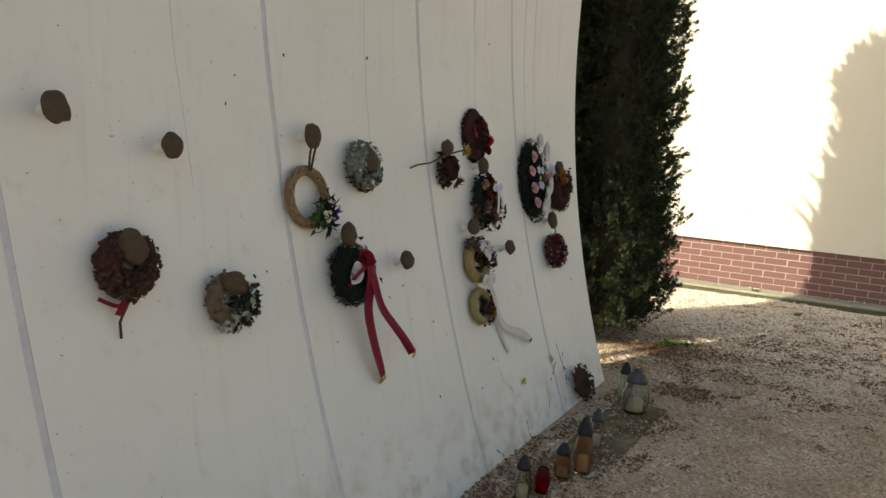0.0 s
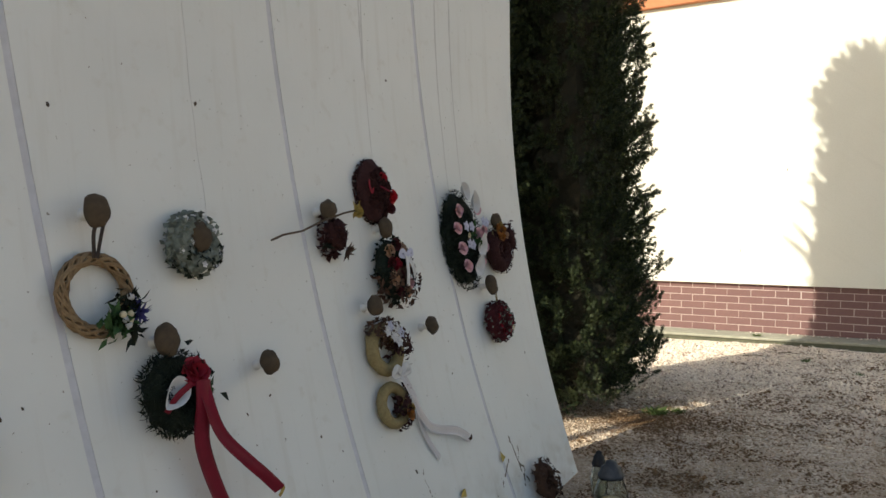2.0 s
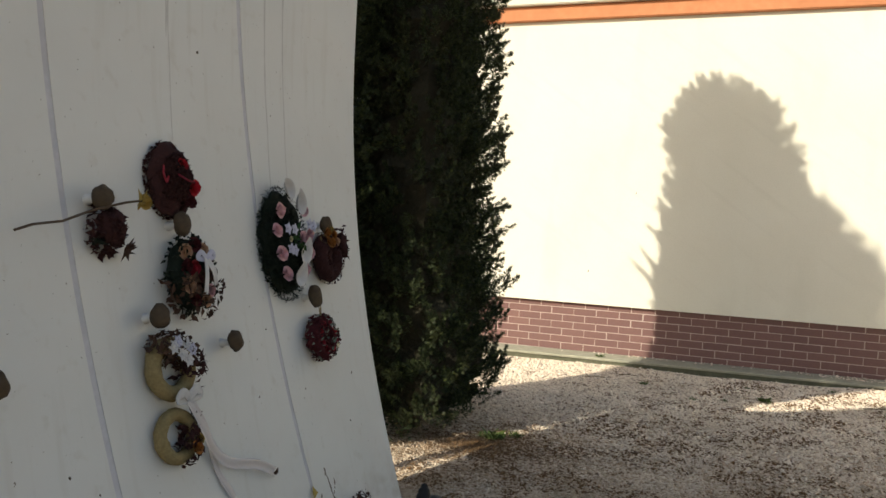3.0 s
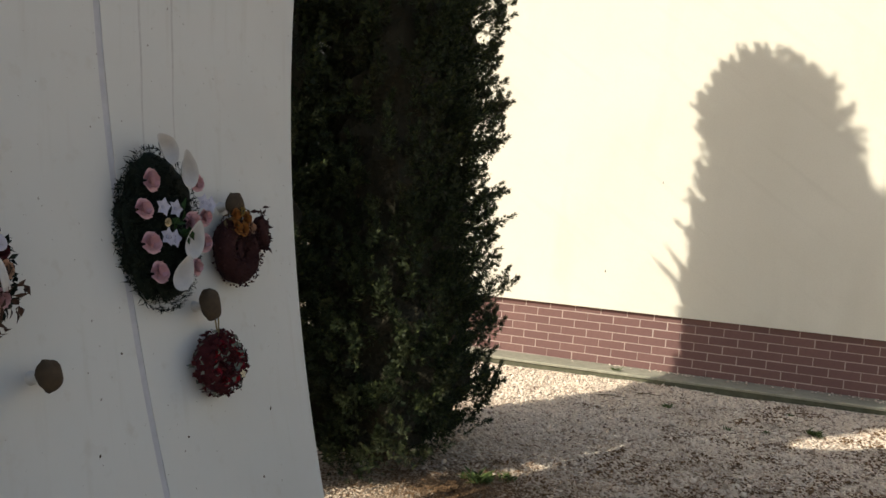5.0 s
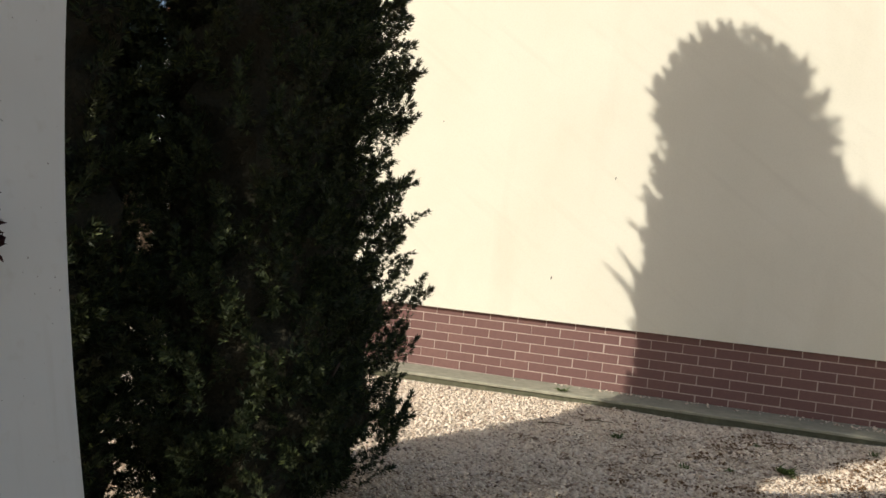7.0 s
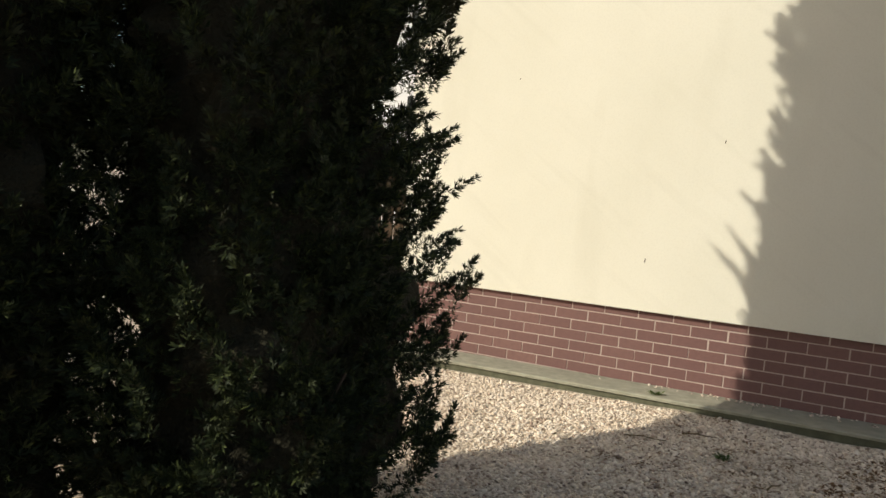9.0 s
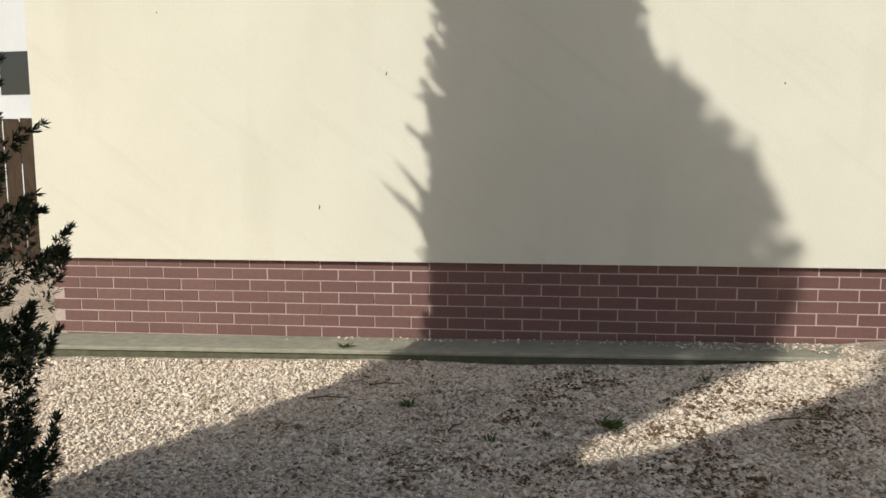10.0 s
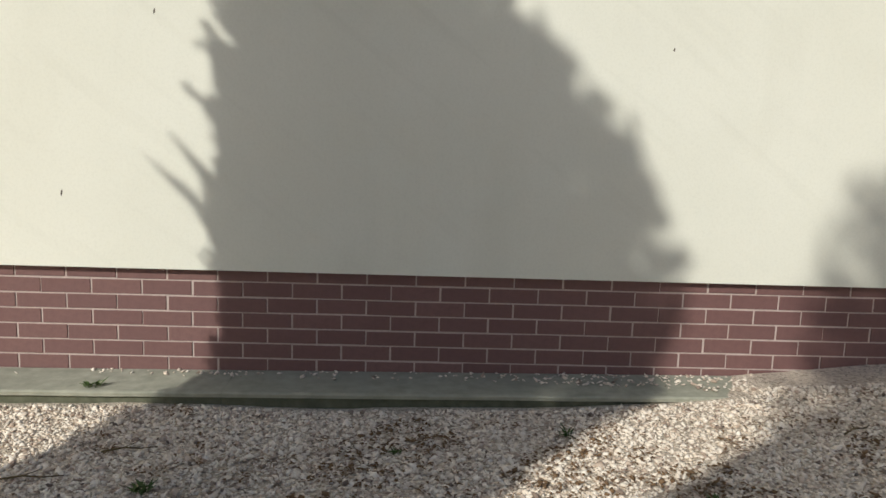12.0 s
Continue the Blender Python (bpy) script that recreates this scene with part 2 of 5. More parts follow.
def box(bm, lo, hi, bevel=0.0):
    r = bmesh.ops.create_cube(bm, size=1.0)
    mid = (Vector(lo) + Vector(hi)) / 2
    size = Vector(hi) - Vector(lo)
    for v in r["verts"]:
        v.co = Vector(v.co[k] * size[k] + mid[k] for k in range(3))
    if bevel:
        es = list({e for v in r["verts"] for e in v.link_edges})
        bmesh.ops.bevel(bm, geom=es, offset=bevel, segments=2, affect="EDGES")
    return bm


def lathe(bm, profile, n=20, centre=(0, 0, 0), jitter=0.0):
    """A body turned about z from (radius, height) pairs."""
    cx, cy, cz = centre
    rings = []
    for r, z in profile:
        rings.append([bm.verts.new((cx + r * math.cos(a), cy + r * math.sin(a), cz + z)) for a in (2 * math.pi * k / n for k in range(n))])
    for p, q in zip(rings, rings[1:]):
        for k in range(n):
            bm.faces.new((p[k], p[(k + 1) % n], q[(k + 1) % n], q[k]))
    bm.faces.new(list(reversed(rings[0])))
    bm.faces.new(rings[-1])
    return bm


def tube(bm, pts, radius, n=6, taper=None):
    """A round rod along points."""
    pts = [Vector(p) for p in pts]
    rings = []
    for k, p in enumerate(pts):
        d = (pts[min(k + 1, len(pts) - 1)] - pts[max(k - 1, 0)]).normalized()
        side = d.orthogonal().normalized() if not rings else (last - d * last.dot(d)).normalized()
        last = side
        up = d.cross(side)
        r = radius * (1 + (taper - 1) * k / (len(pts) - 1)) if taper is not None else radius
        rings.append([bm.verts.new(p + (side * math.cos(a) + up * math.sin(a)) * r) for a in (2 * math.pi * j / n for j in range(n))])
    for p, q in zip(rings, rings[1:]):
        for j in range(n):
            bm.faces.new((p[j], p[(j + 1) % n], q[(j + 1) % n], q[j]))
    bm.faces.new(list(reversed(rings[0])))
    bm.faces.new(rings[-1])
    return bm


def ring(bm, R, r, sx=1.0, sy=1.0, lump=0.0, seed=0, n=36, k=10, flat=1.0):
    """A wreath's ring in the plane z = r * flat, lumpy."""
    for i in range(n):
        for j in range(k):
            a, b = 2 * math.pi * i / n, 2 * math.pi * j / k
            rr = r * (1 + lump * noise.noise(Vector((math.cos(a) * 3 + seed, math.sin(a) * 3, math.cos(b) + 2 * math.sin(b)))) * 2)
            w = R + rr * math.cos(b)
            bm.verts.new((w * math.cos(a) * sx, w * math.sin(a) * sy, r * flat + rr * math.sin(b) * flat))
    bm.verts.ensure_lookup_table()
    v = bm.verts
    o = len(v) - n * k
    for i in range(n):
        for j in range(k):
            a, b, c, d = i * k + j, ((i + 1) % n) * k + j, ((i + 1) % n) * k + (j + 1) % k, i * k + (j + 1) % k
            bm.faces.new((v[o + a], v[o + b], v[o + c], v[o + d]))
    return bm


def blob(bm, centre, size, lump=0.15, seed=0.0, sub=3, freq=2.0):
    r = bmesh.ops.create_icosphere(bm, subdivisions=sub, radius=1.0)
    for v in r["verts"]:
        d = v.co.normalized()
        f = 1 + lump * noise.noise(d * freq + Vector((seed, seed * 1.7, 0))) * 2
        v.co = Vector((centre[0] + d.x * size[0] * f, centre[1] + d.y * size[1] * f, centre[2] + d.z * size[2] * f))
    return bm


def leaf(bm, p, d, up, length, width, fold=0.25):
    """One leaf with a folded midrib: four triangles' worth of faces."""
    d = d.normalized()
    s = d.cross(up)
    s = s.normalized() if s.length > 1e-4 else d.orthogonal().normalized()
    n = s.cross(d)
    a = bm.verts.new(p)
    m = bm.verts.new(p + d * length * 0.5)
    t = bm.verts.new(p + d * length - n * length * 0.12)
    l = bm.verts.new(p + d * length * 0.45 + s * width * 0.5 + n * width * fold)
    r = bm.verts.new(p + d * length * 0.45 - s * width * 0.5 + n * width * fold)
    for f in ((a, l, m), (m, l, t), (a, m, r), (m, t, r)):
        bm.faces.new(f)


def bristle(bm, spots, length, width, rng, spread=0.7, fold=0.2):
    """Leaves or needles at (place, outward way) spots: they lie shaggy over what bears them."""
    for p, o in spots:
        a = rng.uniform(0, 2 * math.pi)
        side = o.orthogonal().normalized()
        d = o.normalized() * rng.uniform(0.1, 0.9) + (side * math.cos(a) + o.normalized().cross(side) * math.sin(a)) * (0.5 + spread * 0.6)
        leaf(bm, p, d, o + Vector((rng.gauss(0, 0.5), rng.gauss(0, 0.5), rng.gauss(0, 0.5))), length * rng.uniform(0.6, 1.25), width * rng.uniform(0.7, 1.3), fold)


def ring_spots(n, R, r, rng, sx=1.0, sy=1.0, a0=0.0, a1=2 * math.pi):
    out = []
    for _ in range(n):
        a, b = rng.uniform(a0, a1), rng.uniform(-0.6, math.pi + 0.6)
        w = R + r * math.cos(b)
        out.append((Vector((w * math.cos(a) * sx, w * math.sin(a) * sy, r + r * math.sin(b))), Vector((math.cos(a) * math.cos(b), math.sin(a) * math.cos(b), max(0.05, math.sin(b)) + 0.15))))
    return out


def disc_spots(n, rx, ry, h, rng):
    """Spots over a low dome."""
    out = []
    for _ in range(n):
        q, a = math.sqrt(rng.random()), rng.uniform(0, 2 * math.pi)
        x, y = rx * q * math.cos(a), ry * q * math.sin(a)
        out.append((Vector((x, y, h * (1 - q * q))), Vector((math.cos(a) * q, math.sin(a) * q, 1.05 - q))))
    return out


def rose(bm, c, R, rng, turns=13):
    """A cloth rose: petals in a spiral, each a small curled cup."""
    c = Vector(c)
    lean = Vector((rng.uniform(-0.25, 0.25), rng.uniform(-0.25, 0.25), 1)).normalized()
    side = lean.orthogonal().normalized()
    other = lean.cross(side)
    root = bm.verts.new(c)
    for k in range(turns):
        q = (k + 1) / turns
        a = k * 2.4
        o = side * math.cos(a) + other * math.sin(a)
        w = lean.cross(o)
        r0, r1 = R * (0.10 + 0.30 * q), R * (0.22 + 0.80 * q)
        h = R * (0.85 - 0.55 * q)
        grid = []
        for i in range(1, 4):
            v = i / 3
            row = []
            for j in range(5):
                u = (j / 4 - 0.5) * 2
                rad = r0 + (r1 - r0) * v ** 0.8
                wide = R * (0.35 + 0.40 * q) * (0.45 + 0.75 * math.sin(math.pi * min(v * 0.75 + 0.1, 1)))
                curl = -0.10 * R * max(0, v - 0.7) * 3 * q
                p = c + o * (rad * (1 - 0.28 * u * u)) + w * (wide * u) + lean * (h * v ** 0.9 * (1 - 0.18 * u * u) + curl)
                row.append(bm.verts.new(p))
            grid.append(row)
        for j in range(4):
            bm.faces.new((root, grid[0][j + 1], grid[0][j]))
            for i in range(2):
                bm.faces.new((grid[i][j], grid[i][j + 1], grid[i + 1][j + 1], grid[i + 1][j]))
    return bm


def calla(bm, c, way, length, width):
    """A calla lying open to the viewer: a teardrop cup with a rolled rim, its point along way, and a short tube below."""
    c, way = Vector(c), Vector(way).normalized()
    out = Vector((0, 0, 1))
    s = way.cross(out).normalized()
    n, m = 20, 7
    rows = []
    for i in range(m):
        v = i / (m - 1)
        row = []
        for j in range(n):
            a = 2 * math.pi * j / n
            tip = max(0.0, math.cos(a)) ** 6
            x = (0.44 * math.cos(a) + 0.10 * tip) * length * (0.12 + 0.88 * v)
            y = math.sin(a) * width * 0.5 * (1 - 0.22 * math.cos(a)) * (0.12 + 0.88 * v)
            z = 0.040 * v ** 1.7 - (0.010 * (v - 0.8) * 5 if v > 0.8 else 0.0) + 0.012 * math.cos(a) * v
            row.append(bm.verts.new(c + way * (x + length * 0.4) + s * y + out * z))
        rows.append(row)
    for p, q in zip(rows, rows[1:]):
        for j in range(n):
            bm.faces.new((p[j], p[(j + 1) % n], q[(j + 1) % n], q[j]))
    bm.faces.new(list(reversed(rows[0])))
    return bm


def ribbon(bm, pts, width, wave=0.006, thick=0.0012, turn=0.0, seed=0.0):
    """A cloth band along points in the local plane, rippled across and along, with two faces and an edge."""
    pts = [Vector(p) for p in pts]
    fine = []
    for k in range(len(pts) - 1):
        for q in range(6):
            t = q / 6
            p0, p1, p2, p3 = pts[max(k - 1, 0)], pts[k], pts[k + 1], pts[min(k + 2, len(pts) - 1)]
            fine.append(0.5 * ((2 * p1) + (p2 - p0) * t + (2 * p0 - 5 * p1 + 4 * p2 - p3) * t * t + (3 * p1 - p0 - 3 * p2 + p3) * t ** 3))
    fine.append(pts[-1])
    top, low = [], []
    for k, p in enumerate(fine):
        d = (fine[min(k + 1, len(fine) - 1)] - fine[max(k - 1, 0)]).normalized()
        tw = turn * k / len(fine)
        s = d.cross(Vector((math.sin(tw), 0, math.cos(tw)))).normalized()
        n = s.cross(d)
        a, b = [], []
        for j in range(7):
            u = j / 6 - 0.5
            h = wave * 0.5 * math.sin(u * 5 + k * 0.16 + seed) + wave * 0.9 * math.sin(k * 0.30 + seed * 2)
            q = p + s * u * width + n * h
            a.append(bm.verts.new(q + n * thick))
            b.append(bm.verts.new(q - n * thick))
        top.append(a)
        low.append(b)
    for k in range(len(fine) - 1):
        for j in range(6):
            bm.faces.new((top[k][j], top[k][j + 1], top[k + 1][j + 1], top[k + 1][j]))
            bm.faces.new((low[k][j + 1], low[k][j], low[k + 1][j], low[k + 1][j + 1]))
        for j in (0, 6):
            bm.faces.new((top[k][j], top[k + 1][j], low[k + 1][j], low[k][j]))
    return bm


def grid_mesh(name, pts, faces, material, parent=None, smooth=True):
    me = bpy.data.meshes.new(name)
    me.from_pydata(pts, [], faces)
    me.materials.append(material)
    if smooth:
        me.shade_smooth()
    ob = new(name, me)
    if parent:
        ob.parent = parent
    return ob


# ---------------------------------------------------------------- the plan
HOUSE_AT = pose(-2.016, 10.105, 0, 0, 0, 6.65)   # on the plinth's face: x along it, y into the house
WALL_Y = -0.045         # face of the render, in the house's own measures
PLINTH_Y = 0.0
PLINTH_TOP = 0.718
HOUSE_X0, HOUSE_X1 = -2.88, 11.0
EAVE = 3.98
KERB_FRONT = -0.335


def in_house(x, y):
    """House measures of a place on the ground."""
    c, q = math.cos(radians(6.65)), math.sin(radians(6.65))
    return (x + 2.016) * c + (y - 10.105) * q, (y - 10.105) * c - (x + 2.016) * q


def kerb_top(x):
    return 0.163 + 0.0105 * x


def ground_z(x, y):
    z = -0.05 * max(0.0, 5.2 - y) if y > -4 else -0.46
    z += 0.022 * (min(max(x, -8.0), 8.0) + 2.3) + 0.015 * (min(max(y, -4.0), 14.0) - 3.5)
    s = min(max((x - 0.1) / 1.9, 0), 1)
    near = min(max((y - 8.2) / 1.6, 0), 1)
    z += (0.115 * s * s * (3 - 2 * s) - 0.10 * min(max((x - 1.5) / 2.5, 0), 1)) * near * near * (3 - 2 * near)
    z += -0.028 * min(max((y - 8.6) / 1.1, 0), 1) * min(max((0.9 - x) / 1.2, 0), 1) * min(max((x + 2.4) / 0.8, 0), 1)
    if -7 < x < 7 and -4 < y < 12:
        z += 0.014 * noise.noise(Vector((x * 1.1, y * 1.1, 3.0))) + 0.007 * noise.noise(Vector((x * 4.0, y * 4.0, 8.0)))
    return z


def wall_x(y, z):
    """Face of the memorial: it flares out at the foot and stands upright above."""
    zz = min(z, 2.5)
    return -2.25 + 0.095 * (5 - y) - 0.36 * zz + 0.072 * zz * zz


def on_wall(y, z, off=0.0, turn=0.0):
    """A pose on the memorial's face: local x along the wall, y up it, z out of it."""
    n = Vector((1, 0.095, 0.36 - 0.144 * min(z, 2.5))).normalized()
    x = Vector((-0.095, 1, 0)).normalized()
    x = (x - n * x.dot(n)).normalized()
    up = n.cross(x)
    m = Matrix((x, up, n)).transposed().to_4x4()
    m.translation = Vector((wall_x(y, z), y, z)) + n * off
    return TRIM @ m @ Matrix.Rotation(radians(turn), 4, "Z")


# ground: one sheet, fine near the path, reaching the horizon
xs = np.unique(np.concatenate([np.linspace(-7, 7, 113), np.array([-2000, -600, -200, -80, -40, -20, -12, -9, 9, 12, 20, 40, 80, 200, 600, 2000.0])]))
ys = np.unique(np.concatenate([np.linspace(-4, 12, 129), np.array([-2000, -600, -200, -80, -40, -20, -10, -6, 14, 20, 40, 80, 200, 600, 2000.0])]))
pts = [(x, y, ground_z(x, y)) for y in ys for x in xs]
nx = len(xs)
faces = [(j * nx + i, j * nx + i + 1, (j + 1) * nx + i + 1, (j + 1) * nx + i) for j in range(len(ys) - 1) for i in range(nx - 1)]
ground = grid_mesh("ground", [tuple(map(float, p)) for p in pts], faces, GRAVEL)
tagged(ground, "beige gravel ground with dark leaf litter", "ground", kind="structure")

# ---------------------------------------------------------------- the house
house = empty("house", HOUSE_AT, "cream rendered house with brick plinth and terracotta eaves band", "house", kind="structure")
bm = bmesh.new()
box(bm, (HOUSE_X0, WALL_Y, PLINTH_TOP), (HOUSE_X1, WALL_Y + 8, EAVE))
part("wall", bm, RENDER, house, smooth=False)
bm = bmesh.new()
box(bm, (HOUSE_X0 - 0.05, WALL_Y - 0.06, EAVE + 0.002), (HOUSE_X1 + 0.05, WALL_Y + 8.05, EAVE + 0.17), 0.008)
part("eaves_band", bm, TERRACOTTA, house, "terracotta painted band", False)
bm = bmesh.new()
box(bm, (HOUSE_X0 - 0.10, WALL_Y - 0.12, EAVE + 0.174), (HOUSE_X1 + 0.1, WALL_Y + 8.1, EAVE + 0.30), 0.01)
part("cornice", bm, RENDER, house, "", False)
bm = bmesh.new()
v = [bm.verts.new(p) for p in ((HOUSE_X0 - 0.4, WALL_Y - 0.1, EAVE + 0.31), (HOUSE_X1 + 0.4, WALL_Y - 0.1, EAVE + 0.31), (HOUSE_X1 + 0.4, WALL_Y + 8.4, EAVE + 0.31), (HOUSE_X0 - 0.4, WALL_Y + 8.4, EAVE + 0.31), (HOUSE_X0 + 2.5, WALL_Y + 4, EAVE + 2.6), (HOUSE_X1 - 2.5, WALL_Y + 4, EAVE + 2.6))]
for f in ((0, 1, 5, 4), (1, 2, 5), (2, 3, 4, 5), (3, 0, 4), (3, 2, 1, 0)):
    bm.faces.new([v[k] for k in f])
part("roof", bm, ROOFTILE, house, "", False)
bm = bmesh.new()
box(bm, (HOUSE_X0 + 0.052, PLINTH_Y + 0.006, -0.4), (HOUSE_X1 - 0.05, WALL_Y + 7.95, PLINTH_TOP - 0.002))
plinth = part("plinth", bm, MORTAR, house, "red-brown clinker brick plinth with pale joints", False)

for x, z, h in ((-0.768, 1.10, 0.034), (2.323, 1.918, 0.018), (-0.281, 2.01, 0.026), (-1.9, 2.45, 0.015)):
    bm = bmesh.new()
    blob(bm, (0, 0, 0), (0.0045, 0.002, h / 2), 0.3, x, 1)
    mark = part("chip", bm, BARK, house, "small dark chip in the render")
    mark.matrix_basis = pose(x, WALL_Y - 0.0005, z, 0, 8, 0)

# concrete kerb along the house
kerb = empty("kerb", HOUSE_AT, "narrow mossy concrete kerb along the house wall", "kerb", kind="structure")
cuts = [HOUSE_X0 - 0.25, 0.1, 5.2]
for a, b in zip(cuts, cuts[1:]):
    bm, foot = bmesh.new(), bmesh.new()
    n = 24
    for k in range(n + 1):
        x = a + 0.001 + (b - a - 0.002) * k / n
        t = kerb_top(x)
        w = 0.006 * noise.noise(Vector((x * 3, 0, 5)))
        yy = KERB_FRONT + w
        for p in ((x, PLINTH_Y - 0.002, t + 0.006), (x, yy + 0.010, t - 0.004), (x, yy, t - 0.012), (x, yy + 0.002, t - 0.030), (x, PLINTH_Y - 0.002, t - 0.032)):
            bm.verts.new(p)
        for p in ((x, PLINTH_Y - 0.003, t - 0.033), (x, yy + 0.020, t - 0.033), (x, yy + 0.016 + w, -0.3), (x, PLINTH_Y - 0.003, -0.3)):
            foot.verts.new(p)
    for body, m in ((bm, 5), (foot, 4)):
        body.verts.ensure_lookup_table()
        v = body.verts
        for k in range(n):
            for j in range(m):
                body.faces.new((v[k * m + j], v[k * m + (j + 1) % m], v[(k + 1) * m + (j + 1) % m], v[(k + 1) * m + j]))
        body.faces.new([v[j] for j in range(m)])
        body.faces.new([v[n * m + j] for j in reversed(range(m))])
        bmesh.ops.recalc_face_normals(body, faces=body.faces)
    part("kerb_stone", bm, CONCRETE, kerb, smooth=False)
    part("kerb_foot", foot, MOSSY_SHADED, kerb, "mossy concrete foot with shade darkened into its colour", False)

# ---------------------------------------------------------------- the memorial wall
memorial = empty("memorial_wall", pose(0, 0, 0), "off-white curved memorial wall of tall panels", "memorial wall")


def lean(s, z):
    k = 0.08 if s < 4.12 else 0.08 - 0.13 * (s - 4.12) / 0.875
    return s + k * (1 - min(z, 3.0))


# the top is out of view; its rise is shaped to shade the gravel
def wall_top(s):
    return 2.78 + 1.33 * min(max(4.07 - s, 0), 3.2) + 0.15 * max(s - 4.07, 0)


SEAMS = [-1.3, -0.14, 0.94, 2.028, 3.09, 4.12, 4.995]
THICK = 0.26


def wall_slab(name, s0, s1, front, back, material, z0=-0.5, cols=8, rows=44):
    """A curved slab between two seams; front and back are depths out of the face."""
    P, F = [], []
    for i in range(cols + 1):
        s = s0 + (s1 - s0) * i / cols
        for k in range(rows + 1):
            z = z0 + (wall_top(s) - z0) * k / rows
            y = lean(s, z)
            P.append(TRIM @ Vector((wall_x(y, z) + front, y, z)))
            P.append(TRIM @ Vector((wall_x(y, z) + back, y, z)))
    R = 2 * (rows + 1)
    for i in range(cols):
        for k in range(rows):
            a = i * R + 2 * k
            F.append((a, a + R, a + R + 2, a + 2))
            F.append((a + 1, a + 3, a + R + 3, a + R + 1))
        t = i * R + 2 * rows
        F.append((t, t + R, t + R + 1, t + 1))
        F.append((i * R, i * R + 1, i * R + R + 1, i * R + R))
    for k in range(rows):
        a, b = 2 * k, cols * R + 2 * k
        F.append((a, a + 2, a + 3, a + 1))
        F.append((b, b + 1, b + 3, b + 2))
    ob = grid_mesh(name, P, F, material, memorial, False)
    ob.data.set_sharp_from_angle(angle=radians(30))
    return ob


for k, (a, b) in enumerate(zip(SEAMS, SEAMS[1:])):
    last = k == len(SEAMS) - 2
    wall_slab("panel", a + 0.012, b - (0.0 if last else 0.012), 0.0, -0.07, PANEL)
wall_slab("core", SEAMS[0], SEAMS[-1] - 0.004, -0.03, -THICK, JOINT)
for s in SEAMS[1:-1]:
    wall_slab("joint", s - 0.0118, s + 0.0118, -0.0030, -0.04, JOINT, cols=1)["label"] = "pale grey filled panel joint"


def streak(y0, z0, y1, z1, width, seed):
    """A thin raised run of old filler or dried drip down the face."""
    P, F = [], []
    n = 24
    for k in range(n + 1):
        t = k / n
        z = z0 + (z1 - z0) * t
        y = y0 + (y1 - y0) * t + 0.006 * noise.noise(Vector((t * 5, seed, 0)))
        w = width * (0.6 + 0.5 * noise.noise(Vector((t * 7, seed, 4)))) * (1 - 0.6 * t)
        for j in (-0.5, -0.2, 0.2, 0.5):
            P.append(TRIM @ Vector((wall_x(y, z) + (0.0016 if abs(j) < 0.3 else 0.0005), y + j * w, z)))
    for k in range(n):
        for j in range(3):
            F.append((4 * k + j, 4 * k + j + 1, 4 * k + j + 5, 4 * k + j + 4))
    return grid_mesh("drip", P, F, DRIP, memorial)


for args in ((3.565, 2.9, 3.575, 1.80, 0.016), (4.20, 2.8, 4.21, 1.65, 0.020), (4.345, 2.8, 4.35, 1.66, 0.022), (1.47, 2.5, 1.57, 1.37, 0.013), (3.553, 2.6, 3.56, 2.2, 0.02),
             (2.56, 2.3, 2.58, 1.55, 0.006), (1.57, 1.37, 1.43, 1.352, 0.012)):
    streak(*args, seed=args[0] * 3)

MOULD = speckled("black_mould", (0.13, 0.11, 0.085), (0.22, 0.19, 0.15), 40, 0.95, 0.2)


def mould(y0, z0, length, seed, size=0.012):
    """A wandering run of small flat mould spots near the foot of the wall."""
    rng = random.Random(seed)
    bm = bmesh.new()
    y, z, way = y0, z0, -1.6
    for k in range(int(length / 0.008)):
        way += rng.gauss(0, 0.35)
        way = max(-2.6, min(-0.6, way))
        y, z = y + 0.008 * math.cos(way), z + 0.008 * math.sin(way)
        if rng.random() < 0.25:
            continue
        m = on_wall(y, z, 0.0004)
        r = size * rng.uniform(0.2, 0.6)
        n = 7
        ringv = [bm.verts.new(m @ Vector((r * math.cos(6.283 * j / n) * rng.uniform(0.6, 1.2), r * 1.5 * math.sin(6.283 * j / n) * rng.uniform(0.6, 1.2), 0))) for j in range(n)]
        top = bm.verts.new(m @ Vector((0, 0, 0.0009)))
        for j in range(n):
            bm.faces.new((ringv[j], ringv[(j + 1) % n], top))
    return tagged(part("mould_stain", bm, MOULD, memorial, "dark mould stain"), kind="stuff")


for k, (y, z, l, w) in enumerate(((4.30, 0.36, 0.30, 0.012), (4.36, 0.30, 0.22, 0.016), (4.24, 0.26, 0.16, 0.010), (3.52, 0.42, 0.26, 0.007), (3.70, 0.05, 0.12, 0.012), (3.30, 0.0, 0.10, 0.010), (4.05, 0.16, 0.14, 0.010), (4.62, 0.18, 0.12, 0.008))):
    mould(y, z, l, k + 3, w)


# ---------------------------------------------------------------- trees


